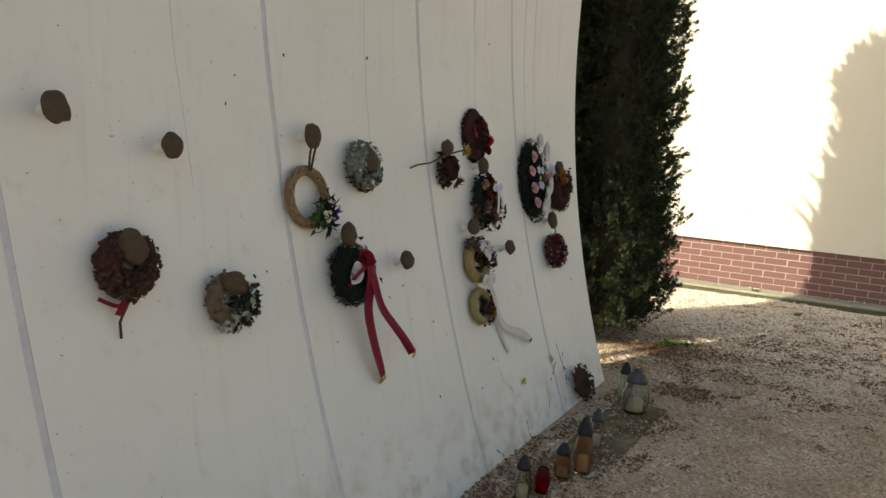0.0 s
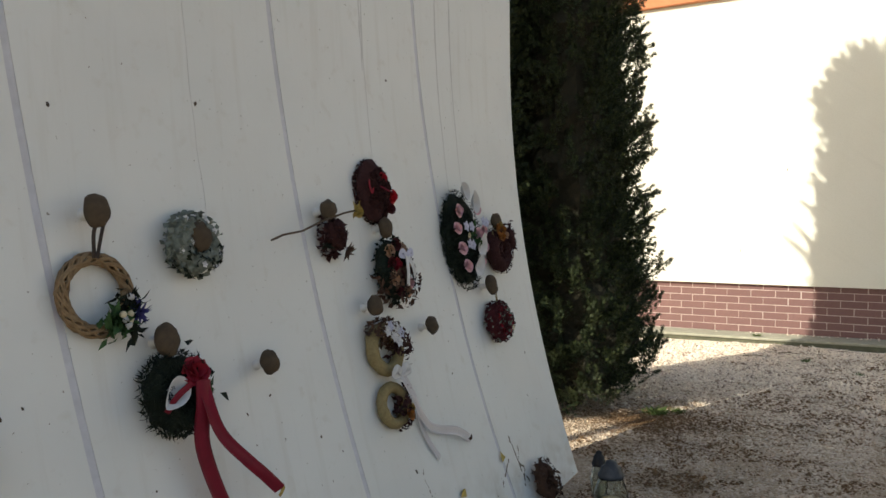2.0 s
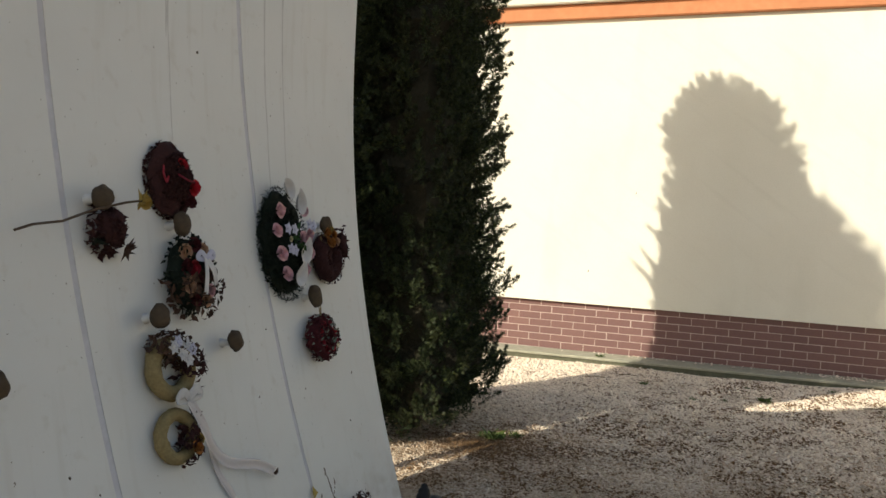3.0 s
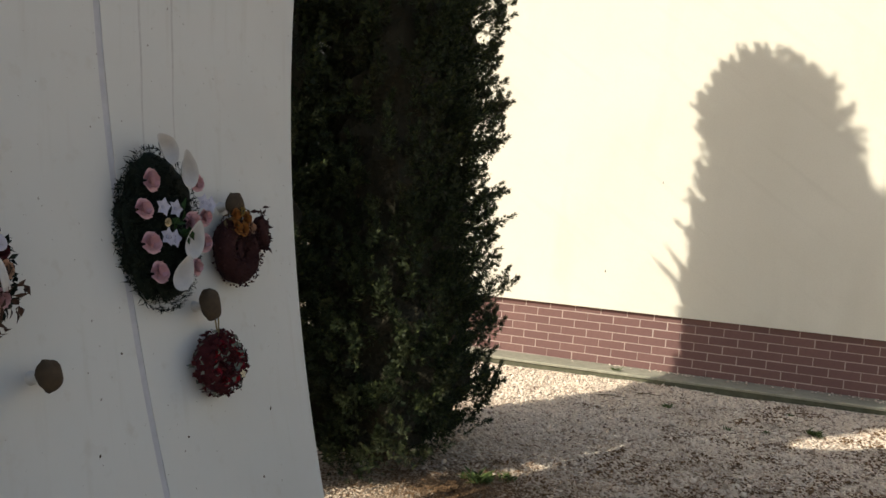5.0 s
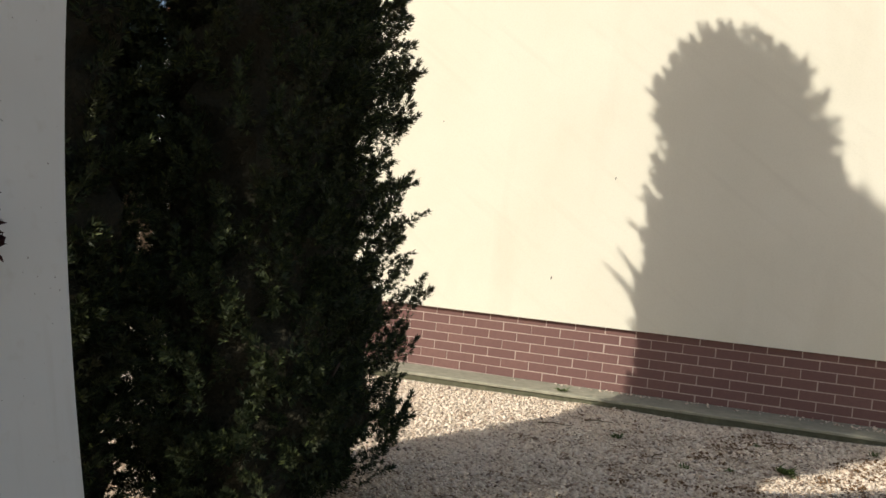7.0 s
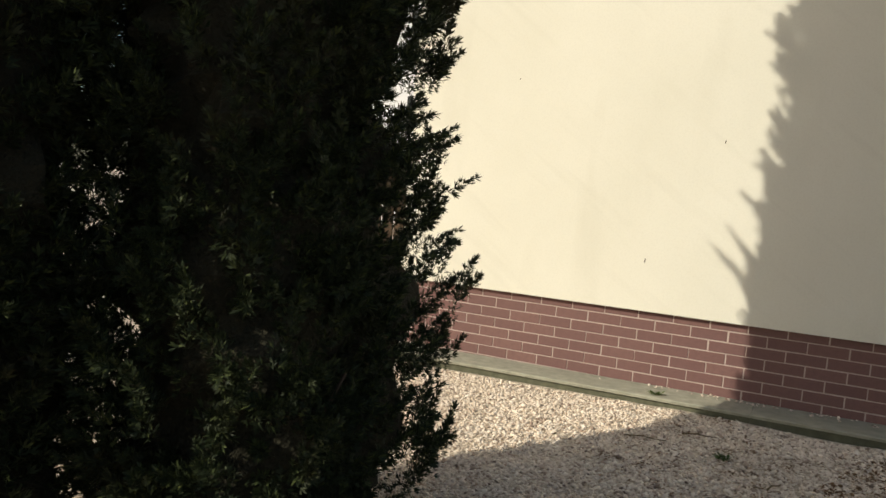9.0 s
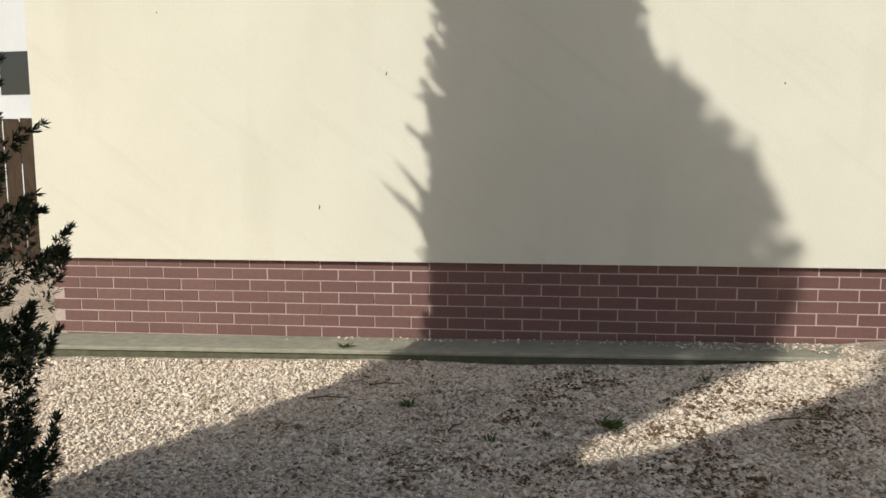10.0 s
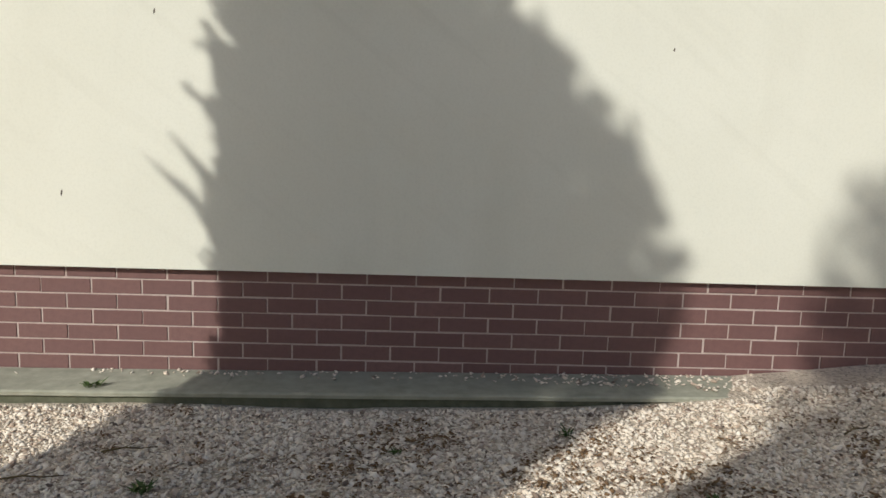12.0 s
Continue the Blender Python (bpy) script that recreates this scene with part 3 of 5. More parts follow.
def thuja(base, height, radius, seed, tufts, fronds, label, tip=0.35, pointed=False, foot=0.0, size=1.0, core=0.66, skirt=0.55, low=0.55, notches=(), spurs=(), blades=3, shy=0.0, undercut=0.0, bulge=0.0, leafage=1.0):
    """A columnar conifer: trunk, limbs, a closed dark core added to block light and a crown of tufts of flat fronds.
    tip: part of the height that tapers; foot: where the crown begins.
    """
    rng = random.Random(seed)
    slim = 0.105 if blades > 3 else 0.17
    tree = empty("thuja_tree", TRIM @ pose(base[0], base[1], base[2]), label, "tree", "thuja trees")
    bm = bmesh.new()
    tube(bm, [(0, 0, -0.15), (0.02, 0.01, height * 0.3), (-0.02, 0.02, height * 0.65), (0, 0, height * 0.95)], 0.07, 8, 0.15)
    for k in range(9):
        a, z = k * 2.4, foot + 0.25 + 0.08 * (height - foot) * k
        o = Vector((math.cos(a), math.sin(a), 0))
        tube(bm, [Vector((0, 0, z)), o * radius * 0.4 + Vector((0, 0, z + 0.15)), o * radius * 0.7 + Vector((0, 0, z + 0.5))], 0.02, 5, 0.3)
    part("trunk", bm, BARK, tree)

    def reach(a, z):
        q = (z - foot) / (height - foot)
        r = 1.0
        if q > 1 - tip:
            u = min((q - 1 + tip) / tip, 1.0)
            r = 1 - u ** 1.15 if pointed else math.sqrt(max(0.0, 1 - u * u))
        if z - foot < skirt:
            r *= low + (1 - low) * max(0.0, (z - foot) / skirt) ** 0.8
        c, s = math.cos(a), math.sin(a)
        for h, w in notches:
            if c < -0.1 and abs(z - h) < w:
                r *= 0.60 - 0.4 * (1 - abs(z - h) / w)
        if undercut and z - foot < undercut * max(0.0, c + 0.15):
            r *= 0.62
        if bulge:
            r *= 1 + min(max((3.4 - z) / 0.6, 0.0), 1.0) * (bulge * max(0.0, 0.14 * c + 0.99 * s) ** 5 - 0.32 * max(0.0, 0.93 * c + 0.36 * s) ** 3)
        if bulge:
            r *= 1 - 0.02 * min(max((z - 1.3) / 1.0, 0.0), 1.0) * min(max((3.6 - z) / 0.5, 0.0), 1.0) * max(0.0, 0.76 * c + 0.65 * s)
        r *= 1 + 0.13 * noise.noise(Vector((c * 1.4 + seed, s * 1.4, z * 1.2))) + 0.16 * noise.noise(Vector((c * 2.2, s * 2.2 + seed, z * 4.2)))
        return radius * max(r * (1 - shy * max(0.0, -c)), 0.02)

    # dark closed hull added for the crown's shaded inside; it blocks light
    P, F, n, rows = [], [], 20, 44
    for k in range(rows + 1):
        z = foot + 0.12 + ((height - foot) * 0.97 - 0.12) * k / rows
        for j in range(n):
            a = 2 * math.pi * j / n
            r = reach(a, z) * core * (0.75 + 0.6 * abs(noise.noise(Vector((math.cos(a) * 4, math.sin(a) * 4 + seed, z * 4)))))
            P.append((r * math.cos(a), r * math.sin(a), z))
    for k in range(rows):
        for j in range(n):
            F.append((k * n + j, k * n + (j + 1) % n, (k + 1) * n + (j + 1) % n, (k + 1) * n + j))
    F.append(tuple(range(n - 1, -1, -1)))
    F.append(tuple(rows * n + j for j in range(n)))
    grid_mesh("dark_core", P, F, THUJA_CORE, tree, False)
    # each tuft is a short leaning branchlet set with flat fronds of scale leaves
    P, F = [], []
    for k in range(tufts):
        z = foot + 0.03 + (height - foot - 0.1) * (k + rng.random()) / tufts
        a = rng.uniform(0, 2 * math.pi)
        o = Vector((math.cos(a), math.sin(a), 0))
        r = reach(a, z) * (1.0 - 0.30 * rng.random() ** 2)
        T = size * rng.uniform(0.12, 0.24) * (1.15 if rng.random() < 0.10 else 1.0)
        axis = (o * rng.uniform(0.35, 1.0) + Vector((rng.gauss(0, 0.25), rng.gauss(0, 0.25), rng.uniform(0.25, 1.0)))).normalized()
        root = o * (r - 0.75 * T * max(axis.dot(o), 0.2)) + Vector((0, 0, z - 0.3 * T))
        if k < 4 * len(spurs):
            sp = spurs[k // 4]
            axis = (Vector(sp[1]) - Vector(sp[0])).normalized()
            T = (Vector(sp[1]) - Vector(sp[0])).length * (1 - 0.12 * (k % 4))
            root = Vector(sp[0])
        side = axis.orthogonal().normalized()
        other = axis.cross(side)
        for j in range(fronds):
            t = (j + rng.random()) / fronds
            b = j * 2.4 + rng.uniform(-0.4, 0.4)
            w = side * math.cos(b) + other * math.sin(b)
            p = root + axis * T * t + w * min(T, 0.3) * (0.45 if k < 4 * len(spurs) and root.z < 1 else 0.22) * (1 - t) * rng.random()
            d = (axis * (0.35 + 0.8 * t) + w * (1.05 - 0.75 * t) + Vector((0, 0, rng.uniform(-0.25, 0.25)))).normalized()
            s = d.cross(w + Vector((rng.gauss(0, 0.4), rng.gauss(0, 0.4), rng.gauss(0, 0.4))))
            s = s.normalized() if s.length > 1e-3 else d.orthogonal().normalized()
            nn = d.cross(s)
            L = size * leafage * rng.uniform(0.034, 0.074)
            for f, wd in ((0.0, 1.0), (0.5, 0.78), (-0.5, 0.78), (0.95, 0.5), (-0.95, 0.5))[:blades]:
                e = (d * math.cos(f) + s * math.sin(f) + nn * rng.gauss(0, 0.2)).normalized()
                q = e.cross(nn).normalized()
                l = L * wd
                g = p + d * L * 0.25 * abs(f)
                i = len(P)
                P += [tuple(g), tuple(g + e * l * 0.6 + q * l * slim), tuple(g + e * l), tuple(g + e * l * 0.5 - q * l * slim)]
                F.append((i, i + 1, i + 2, i + 3))
    grid_mesh("crown", P, F, THUJA, tree, False)
    return tree


thuja((-2.99, 6.34, 0), 5.72, 0.675, 3, 3300, 46, "tall dense dark green thuja beside the memorial wall", tip=0.17, core=0.77, low=0.90, skirt=0.30, blades=5, shy=0.19, foot=0.06, undercut=0.10, bulge=0.50, leafage=0.66,
      notches=((4.68, 0.11), (5.15, 0.05)), spurs=(((-0.45, 0.0, 3.32), (-0.94, 0.02, 3.77)), ((-0.45, 0.02, 3.28), (-0.82, 0.03, 3.66)), ((-0.50, 0.05, 3.50), (-0.80, 0.05, 3.86)), ((-0.5, 0.0, 3.95), (-0.74, 0.05, 4.12)), ((0.0, -0.42, 0.42), (0.03, -0.76, 0.62)), ((0.14, -0.40, 0.40), (0.20, -0.72, 0.54)), ((0.08, -0.40, 0.10), (0.13, -0.74, 0.27)), ((-0.06, -0.44, 0.50), (-0.06, -0.76, 0.68)), ((0.22, -0.38, 0.12), (0.30, -0.68, 0.28)), ((0.24, -0.36, 0.45), (0.32, -0.62, 0.60))))
thuja((-3.44, 5.45, 0), 5.2, 0.50, 8, 1500, 34, "dense dark green thuja behind the memorial wall", tip=0.25, size=1.1, core=0.8, skirt=1.5, low=0.64, blades=5, leafage=0.72)
# the next three are never in view, added only to cast shadows
thuja((-3.87, 2.6, -0.13), 7.2, 0.765, 11, 1150, 40, "unseen broad crowned dark green thuja added behind the memorial wall for its shadow", tip=0.40, foot=3.7, size=1.1, skirt=2.1, low=0.16, core=0.48)
thuja((-3.27, -1.2, -0.32), 10.03, 0.71, 19, 1000, 24, "unseen pointed tall thuja added behind the memorial wall for its shadow", tip=0.13, pointed=True, size=1.2)
thuja((-2.79, -2.3, -0.36), 9.5, 0.64, 23, 800, 22, "unseen pointed tall thuja added behind the memorial wall for its shadow", tip=0.13, pointed=True, size=1.2)

# ---------------------------------------------------------------- distance past the corner of the house
far = empty("neighbour_house", pose(-19.0, 27.0, 0), "distant white rendered house with dark windows", "house")
bm = bmesh.new()
box(bm, (-7, 0, -0.2), (7, 8, 9.2))
wall = part("wall", bm, FARWHITE, far, smooth=False)
for x in (-5, -2, 1, 4):
    for z in (1.2, 3.5, 6.6):
        bm = bmesh.new()
        box(bm, (x, -0.03, z), (x + 1.3, 0.04, z + 1.4))
        part("window", bm, FARGLASS, wall, smooth=False)
bm = bmesh.new()
v = [bm.verts.new(p) for p in ((-7.4, -0.4, 9.2), (7.4, -0.4, 9.2), (7.4, 8.4, 9.2), (-7.4, 8.4, 9.2), (-7.4, 4, 12), (7.4, 4, 12))]
for f in ((0, 1, 5, 4), (2, 3, 4, 5), (3, 0, 4), (1, 2, 5), (3, 2, 1, 0)):
    bm.faces.new([v[k] for k in f])
part("roof", bm, ROOFTILE, far, smooth=False)

# dark board fence past the corner of the house
fence = empty("board_fence", pose(-9.4, 13.2, -0.02, 0, 0, 35), "dark brown weathered board fence past the house corner", "fence")
rng = random.Random(61)
for k in range(26):
    bm = bmesh.new()
    h = 1.98 + rng.uniform(-0.012, 0.012)
    box(bm, (-2.6 + 0.2 * k, -0.012, 0.05), (-2.6 + 0.2 * k + 0.186, 0.012, h), 0.004)
    part("board", bm, BARK, fence, smooth=False)
for z in (0.4, 1.6):
    bm = bmesh.new()
    box(bm, (-2.6, 0.013, z), (2.6, 0.06, z + 0.09), 0.004)
    part("rail", bm, BARK, fence, smooth=False)
for x in (-2.55, -0.05, 2.45):
    bm = bmesh.new()
    box(bm, (x, 0.062, -0.3), (x + 0.1, 0.16, 2.03), 0.006)
    part("post", bm, BARK, fence, smooth=False)

# ---------------------------------------------------------------- bricks of the plinth
COURSE, PITCH, BED = 0.083, 0.2619, 0.009
JX = 0.0


def brick_mesh(w, h):
    bm = bmesh.new()
    box(bm, (-w / 2, 0.001, -h / 2), (w / 2, 0.03, h / 2))
    fr = [e for e in bm.edges if all(v.co.y < 0.01 for v in e.verts)]
    bmesh.ops.bevel(bm, geom=fr, offset=0.0018, segments=1, affect="EDGES")
    me = bpy.data.meshes.new("brick")
    bm.to_mesh(me)
    bm.free()
    me.materials.append(BRICK)
    return me


full, cap = brick_mesh(PITCH - BED, COURSE - BED), brick_mesh(PITCH - BED, 0.062)
rng = random.Random(5)
for row in range(8):
    zc = PLINTH_TOP - 0.062 / 2 if row == 0 else PLINTH_TOP - 0.062 - BED - (row - 1) * COURSE - (COURSE - BED) / 2
    k = math.floor((HOUSE_X0 - JX) / PITCH)
    while True:
        xc = JX + PITCH * (k + 0.5 + (0.5 if row % 2 else 0.0))
        k += 1
        left = xc - PITCH / 2 - (HOUSE_X0 + 0.052)
        if left < -0.02:
            cut = left + PITCH - BED / 2
            if cut > 0.03:
                b = new("brick", brick_mesh(cut, 0.062 if row == 0 else COURSE - BED))
                b.parent = plinth
                b.matrix_basis = pose(HOUSE_X0 + 0.052 + cut / 2, PLINTH_Y, zc)
            continue
        if xc > 6.2:
            break
        b = new("brick", cap if row == 0 else full)
        b.parent = plinth
        b.matrix_basis = pose(xc + rng.gauss(0, 0.0012), PLINTH_Y + rng.gauss(0, 0.0006), zc + rng.gauss(0, 0.0008), 0, rng.gauss(0, 0.12), 0)

# ---------------------------------------------------------------- loose gravel
rs = np.random.RandomState(4)
ICO_V = np.array([(1, 0, 0), (0, 1, 0), (-1, 0, 0), (0, -1, 0), (0.1, 0.1, 0.9), (0, 0, -1.0)], float) * 1.15
ICO_F = np.array([(0, 1, 4), (1, 2, 4), (2, 3, 4), (3, 0, 4), (1, 0, 5), (2, 1, 5), (3, 2, 5), (0, 3, 5)])


def scatter(name, n, area, size, material, label, flat=0.5, keep=None, sink=0.25, level=ground_z):
    """Many small stones as one mesh, lying on the ground."""
    x = rs.uniform(area[0], area[1], n)
    y = rs.uniform(area[2], area[3], n)
    if keep is not None:
        ok = keep(x, y)
        x, y = x[ok], y[ok]
        n = len(x)
    z = np.array([level(a, b) for a, b in zip(x, y)])
    s = size * np.exp(rs.normal(0, 0.32, n))
    ang = rs.uniform(0, 2 * np.pi, n)
    v = ICO_V[None] * (1 + rs.uniform(-0.25, 0.25, (n, len(ICO_V), 1)))
    v = v * np.stack([s * rs.uniform(0.8, 1.4, n), s * rs.uniform(0.7, 1.0, n), s * flat * rs.uniform(0.7, 1.2, n)], -1)[:, None]
    c, q = np.cos(ang)[:, None], np.sin(ang)[:, None]
    tilt = rs.normal(0, 0.35, (n, 1))
    vx, vy, vz = v[..., 0], v[..., 1], v[..., 2]
    vz = vz + vx * tilt
    out = np.stack([vx * c - vy * q + x[:, None], vx * q + vy * c + y[:, None], vz + (z + s * (flat - sink))[:, None]], -1).reshape(-1, 3)
    f = (ICO_F[None] + (np.arange(n) * len(ICO_V))[:, None, None]).reshape(-1, 3)
    me = bpy.data.meshes.new(name)
    me.vertices.add(len(out))
    me.vertices.foreach_set("co", out.ravel())
    me.loops.add(f.size)
    me.loops.foreach_set("vertex_index", f.ravel().astype(np.int32))
    me.polygons.add(len(f))
    me.polygons.foreach_set("loop_start", np.arange(0, f.size, 3, dtype=np.int32))
    me.update(calc_edges=True)
    me.shade_smooth()
    me.materials.append(material)
    return tagged(new(name, me), label, "gravel", kind="stuff")


def open_ground(x, y):
    along, into = in_house(x, y)
    wall_foot = -2.22 + 0.095 * (5 - y)
    return ((into < KERB_FRONT - 0.03) | ((along > 2.75) & (into < -0.02))) & ((y > 5.15) | (x > wall_foot))


scatter("gravel", 105000, (-4.6, 2.6, 6.2, 10.2), 0.0082, PEBBLE, "loose beige pinkish gravel stones", keep=open_ground, flat=0.66)
scatter("gravel", 58000, (-3.2, 0.5, 2.4, 6.2), 0.0076, PEBBLE, "loose beige pinkish gravel stones", keep=open_ground)


def on_kerb(x, y):
    along, into = in_house(x, y)
    share = np.clip((along + 0.7) / 3.6, 0.08, 1) ** 2 + 0.35 * (np.abs(along + 0.2) < 0.45) * (into > -0.09)
    return (into > -0.14 - 0.09 * np.clip(along - 1.3, 0, 2)) & (into < -0.008) & (along > -2.4) & (along < 3.2) & (rs.random_sample(len(x)) < share)


scatter("gravel", 6500, (-4.4, 1.3, 9.6, 10.5), 0.009, PEBBLE, "stray gravel stones on the kerb", keep=on_kerb, level=lambda x, y: kerb_top(in_house(x, y)[0]) + 0.006)

# dark crumbs of bark and rotted leaves gathered in patches
def crumb_patch(x, y):
    n = np.array([noise.noise(Vector((a * 2.3, b * 3.1, 1.7))) + 0.6 * noise.noise(Vector((a * 7, b * 9, 4.1))) for a, b in zip(x, y)])
    return open_ground(x, y) & (n > 0.10 + 0.25 * np.clip(x, 0, 1)) & (x > -2.35 + 0.35 * (y - 6.0))


scatter("crumbs", 38000, (-2.6, 2.6, 5.2, 9.75), 0.0068, LITTER, "dark brown bark crumbs strewn over gravel", flat=0.5, keep=crumb_patch, sink=-0.55)


def by_the_wall(x, y):
    n = np.array([noise.noise(Vector((a * 3.1, b * 3.1, 9.7))) + 0.6 * noise.noise(Vector((a * 9, b * 9, 4.1))) for a, b in zip(x, y)])
    return open_ground(x, y) & (n > 0.75 * (x + 1.75))


scatter("crumbs", 15000, (-2.1, -0.4, 2.6, 5.2), 0.0066, LITTER, "dark brown bark crumbs along the memorial wall", flat=0.5, keep=by_the_wall, sink=-0.55)

# dead leaves, twigs and small weeds
rng = random.Random(21)
bm = bmesh.new()
for _ in range(300):
    cx, cy = rng.uniform(-2.4, 2.4), rng.uniform(5.3, 9.75)
    for _ in range(rng.randint(4, 22)):
        x, y = cx + rng.gauss(0, 0.05), cy + rng.gauss(0, 0.035)
        leaf(bm, Vector((x, y, ground_z(x, y) + 0.014)), Vector((rng.gauss(0, 1), rng.gauss(0, 1), rng.uniform(0, 0.3))), Vector((0, 0, 1)), rng.uniform(0.015, 0.045), rng.uniform(0.006, 0.018))
for _ in range(5200):
    a, q = rng.uniform(0, 6.28), abs(rng.gauss(0, 1))
    x, y = -2.35 + q * 0.55 * math.cos(a), 6.1 + q * 0.42 * math.sin(a)
    leaf(bm, Vector((x, y, ground_z(x, y) + 0.016)), Vector((rng.gauss(0, 1), rng.gauss(0, 1), rng.uniform(0, 0.3))), Vector((0, 0, 1)), rng.uniform(0.015, 0.04), rng.uniform(0.005, 0.014))
for _ in range(90):
    cy = rng.uniform(2.6, 5.2)
    cx = -2.14 + 0.095 * (5 - cy) + abs(rng.gauss(0, 0.28))
    for _ in range(rng.randint(5, 20)):
        x, y = cx + abs(rng.gauss(0, 0.05)), cy + rng.gauss(0, 0.06)
        leaf(bm, Vector((x, y, ground_z(x, y) + 0.014)), Vector((rng.gauss(0, 1), rng.gauss(0, 1), rng.uniform(0, 0.3))), Vector((0, 0, 1)), rng.uniform(0.012, 0.035), rng.uniform(0.006, 0.016))
tagged(part("leaf_litter", bm, LITTER, smooth=False), "brown dead leaves and twigs scattered on gravel", "leaf litter", kind="stuff")


def weed(x, y, r, n, seed):
    rng = random.Random(seed)
    bm = bmesh.new()
    for _ in range(n):
        a = rng.uniform(0, 6.28)
        o = Vector((math.cos(a), math.sin(a), rng.uniform(0.3, 1.2)))
        leaf(bm, Vector((rng.gauss(0, r * 0.3), rng.gauss(0, r * 0.3), 0.0)), o, Vector((0, 0, 1)), r * rng.uniform(0.5, 1.1), r * 0.22)
    ob = part("weed", bm, WEED, smooth=False)
    ob.matrix_world = pose(x, y, ground_z(x, y) + 0.004)
    return tagged(ob, "small green weed tuft growing in gravel", "weed", "weeds")


for k, (x, y, r, n) in enumerate(((-1.84, 8.87, 0.06, 40), (-0.74, 8.69, 0.08, 60), (-2.30, 6.32, 0.10, 70), (-2.2, 6.45, 0.07, 40), (-1.30, 8.45, 0.045, 25), (-0.95, 9.35, 0.04, 22), (-0.2, 9.60, 0.05, 22), (-1.05, 8.55, 0.04, 20), (0.3, 9.0, 0.04, 18))):
    weed(x, y, r, n, k)
kw = weed(-2.53, 9.765, 0.06, 30, 77)
kw.location.z = kerb_top(-0.55)
for k, (x, y, a, l) in enumerate(((-2.05, 9.2, 20, 0.22), (0.2, 8.95, 12, 0.34), (1.06, 9.6, 35, 0.2), (-1.5, 8.6, 70, 0.15), (-2.3, 8.9, 15, 0.25), (-1.7, 4.2, 60, 0.12))):
    bm = bmesh.new()
    tube(bm, [(-l / 2, 0, 0.008), (-l * 0.1, 0.01, 0.016), (l * 0.2, -0.006, 0.014), (l / 2, 0.012, 0.01)], 0.005, 5, 0.4)
    tube(bm, [(-l * 0.1, 0.01, 0.016), (l * 0.1, 0.05, 0.02)], 0.003, 5, 0.4)
    ob = part("twig", bm, STEM)
    ob.matrix_world = pose(x, y, ground_z(x, y) + 0.006, 0, 0, a)
    tagged(ob, "dry brown twig lying on gravel", "twig", "twigs")

# ---------------------------------------------------------------- stones on pegs


def stone_peg(y, z, sx, sy, sz, peg=0.052, turn=0.0, seed=0):
    """A river stone fixed on a short white peg that stands out of the wall."""
    m = on_wall(y, z, 0.0)
    ob = empty("stone_peg", m, "brown egg-shaped stone on a short white peg", "stone", "stones on pegs")
    bm = bmesh.new()
    lathe(bm, [(0.020, -0.004), (0.020, 0.003), (0.0145, 0.006), (0.0135, peg)], 16)
    part("peg", bm, PEG, ob, "white round peg")
    bm = bmesh.new()
    blob(bm, (0, 0, peg + sz * 0.6), (sx, sy, sz), 0.10, seed + 1.3, 3, 1.6)
    st = part("stone", bm, STONE, ob)
    st.rotation_euler = (0, 0, radians(turn))
    return ob


# y along the wall and height of each stone
for k, (y, z, sx, sy, sz, turn) in enumerate((
        (1.055, 1.590, 0.038, 0.048, 0.028, 20), (1.440, 1.497, 0.037, 0.043, 0.028, 0), (1.263, 1.180, 0.046, 0.059, 0.028, 10), (1.642, 1.030, 0.045, 0.040, 0.028, 15), (2.122, 1.563, 0.039, 0.053, 0.028, 0),
        (2.482, 1.474, 0.042, 0.055, 0.028, 10), (2.298, 1.157, 0.042, 0.053, 0.028, 0), (2.700, 1.015, 0.036, 0.044, 0.028, 15), (3.143, 1.554, 0.037, 0.043, 0.028, -5), (3.514, 1.470, 0.038, 0.048, 0.028, 0),
        (3.350, 1.139, 0.042, 0.045, 0.028, -20), (3.744, 1.000, 0.034, 0.044, 0.028, 5), (4.382, 1.130, 0.042, 0.055, 0.028, 10), (4.560, 1.473, 0.042, 0.048, 0.028, 10))):
    stone_peg(y, z, sx, sy, sz, turn=turn, seed=k)

# ---------------------------------------------------------------- wreaths


def wreath(y, z, label, off=0.004, turn=0.0, category="wreath"):
    return empty("wreath", on_wall(y, z, off, turn), label, category, "wreaths on the wall")


def moss_ring(parent, R, r, material, seed, sx=1.0, sy=1.0, lump=0.25, name="ring", label=""):
    return part(name, ring(bmesh.new(), R, r, sx, sy, lump, seed), material, parent, label)


def flower(parent, c, R, material, seed, name="rose", label=""):
    return part(name, rose(bmesh.new(), c, R, random.Random(seed)), material, parent, label)


def leaves(parent, spots, length, width, material, seed, name="foliage", label="", spread=0.6):
    bm = bmesh.new()
    bristle(bm, spots, length, width, random.Random(seed), spread)
    return tagged(part(name, bm, material, parent, label, False), kind="stuff")


def daisy(bm, c, R, n, rng):
    """A small open cloth flower."""
    c = Vector(c)
    for k in range(n):
        a = 2 * math.pi * k / n + rng.uniform(-0.1, 0.1)
        leaf(bm, c, Vector((math.cos(a), math.sin(a), 0.35)), Vector((0, 0, 1)), R, R * 0.9, 0.15)
    bmesh.ops.create_icosphere(bm, subdivisions=1, radius=R * 0.22, matrix=Matrix.Translation(c + Vector((0, 0, R * 0.12))))


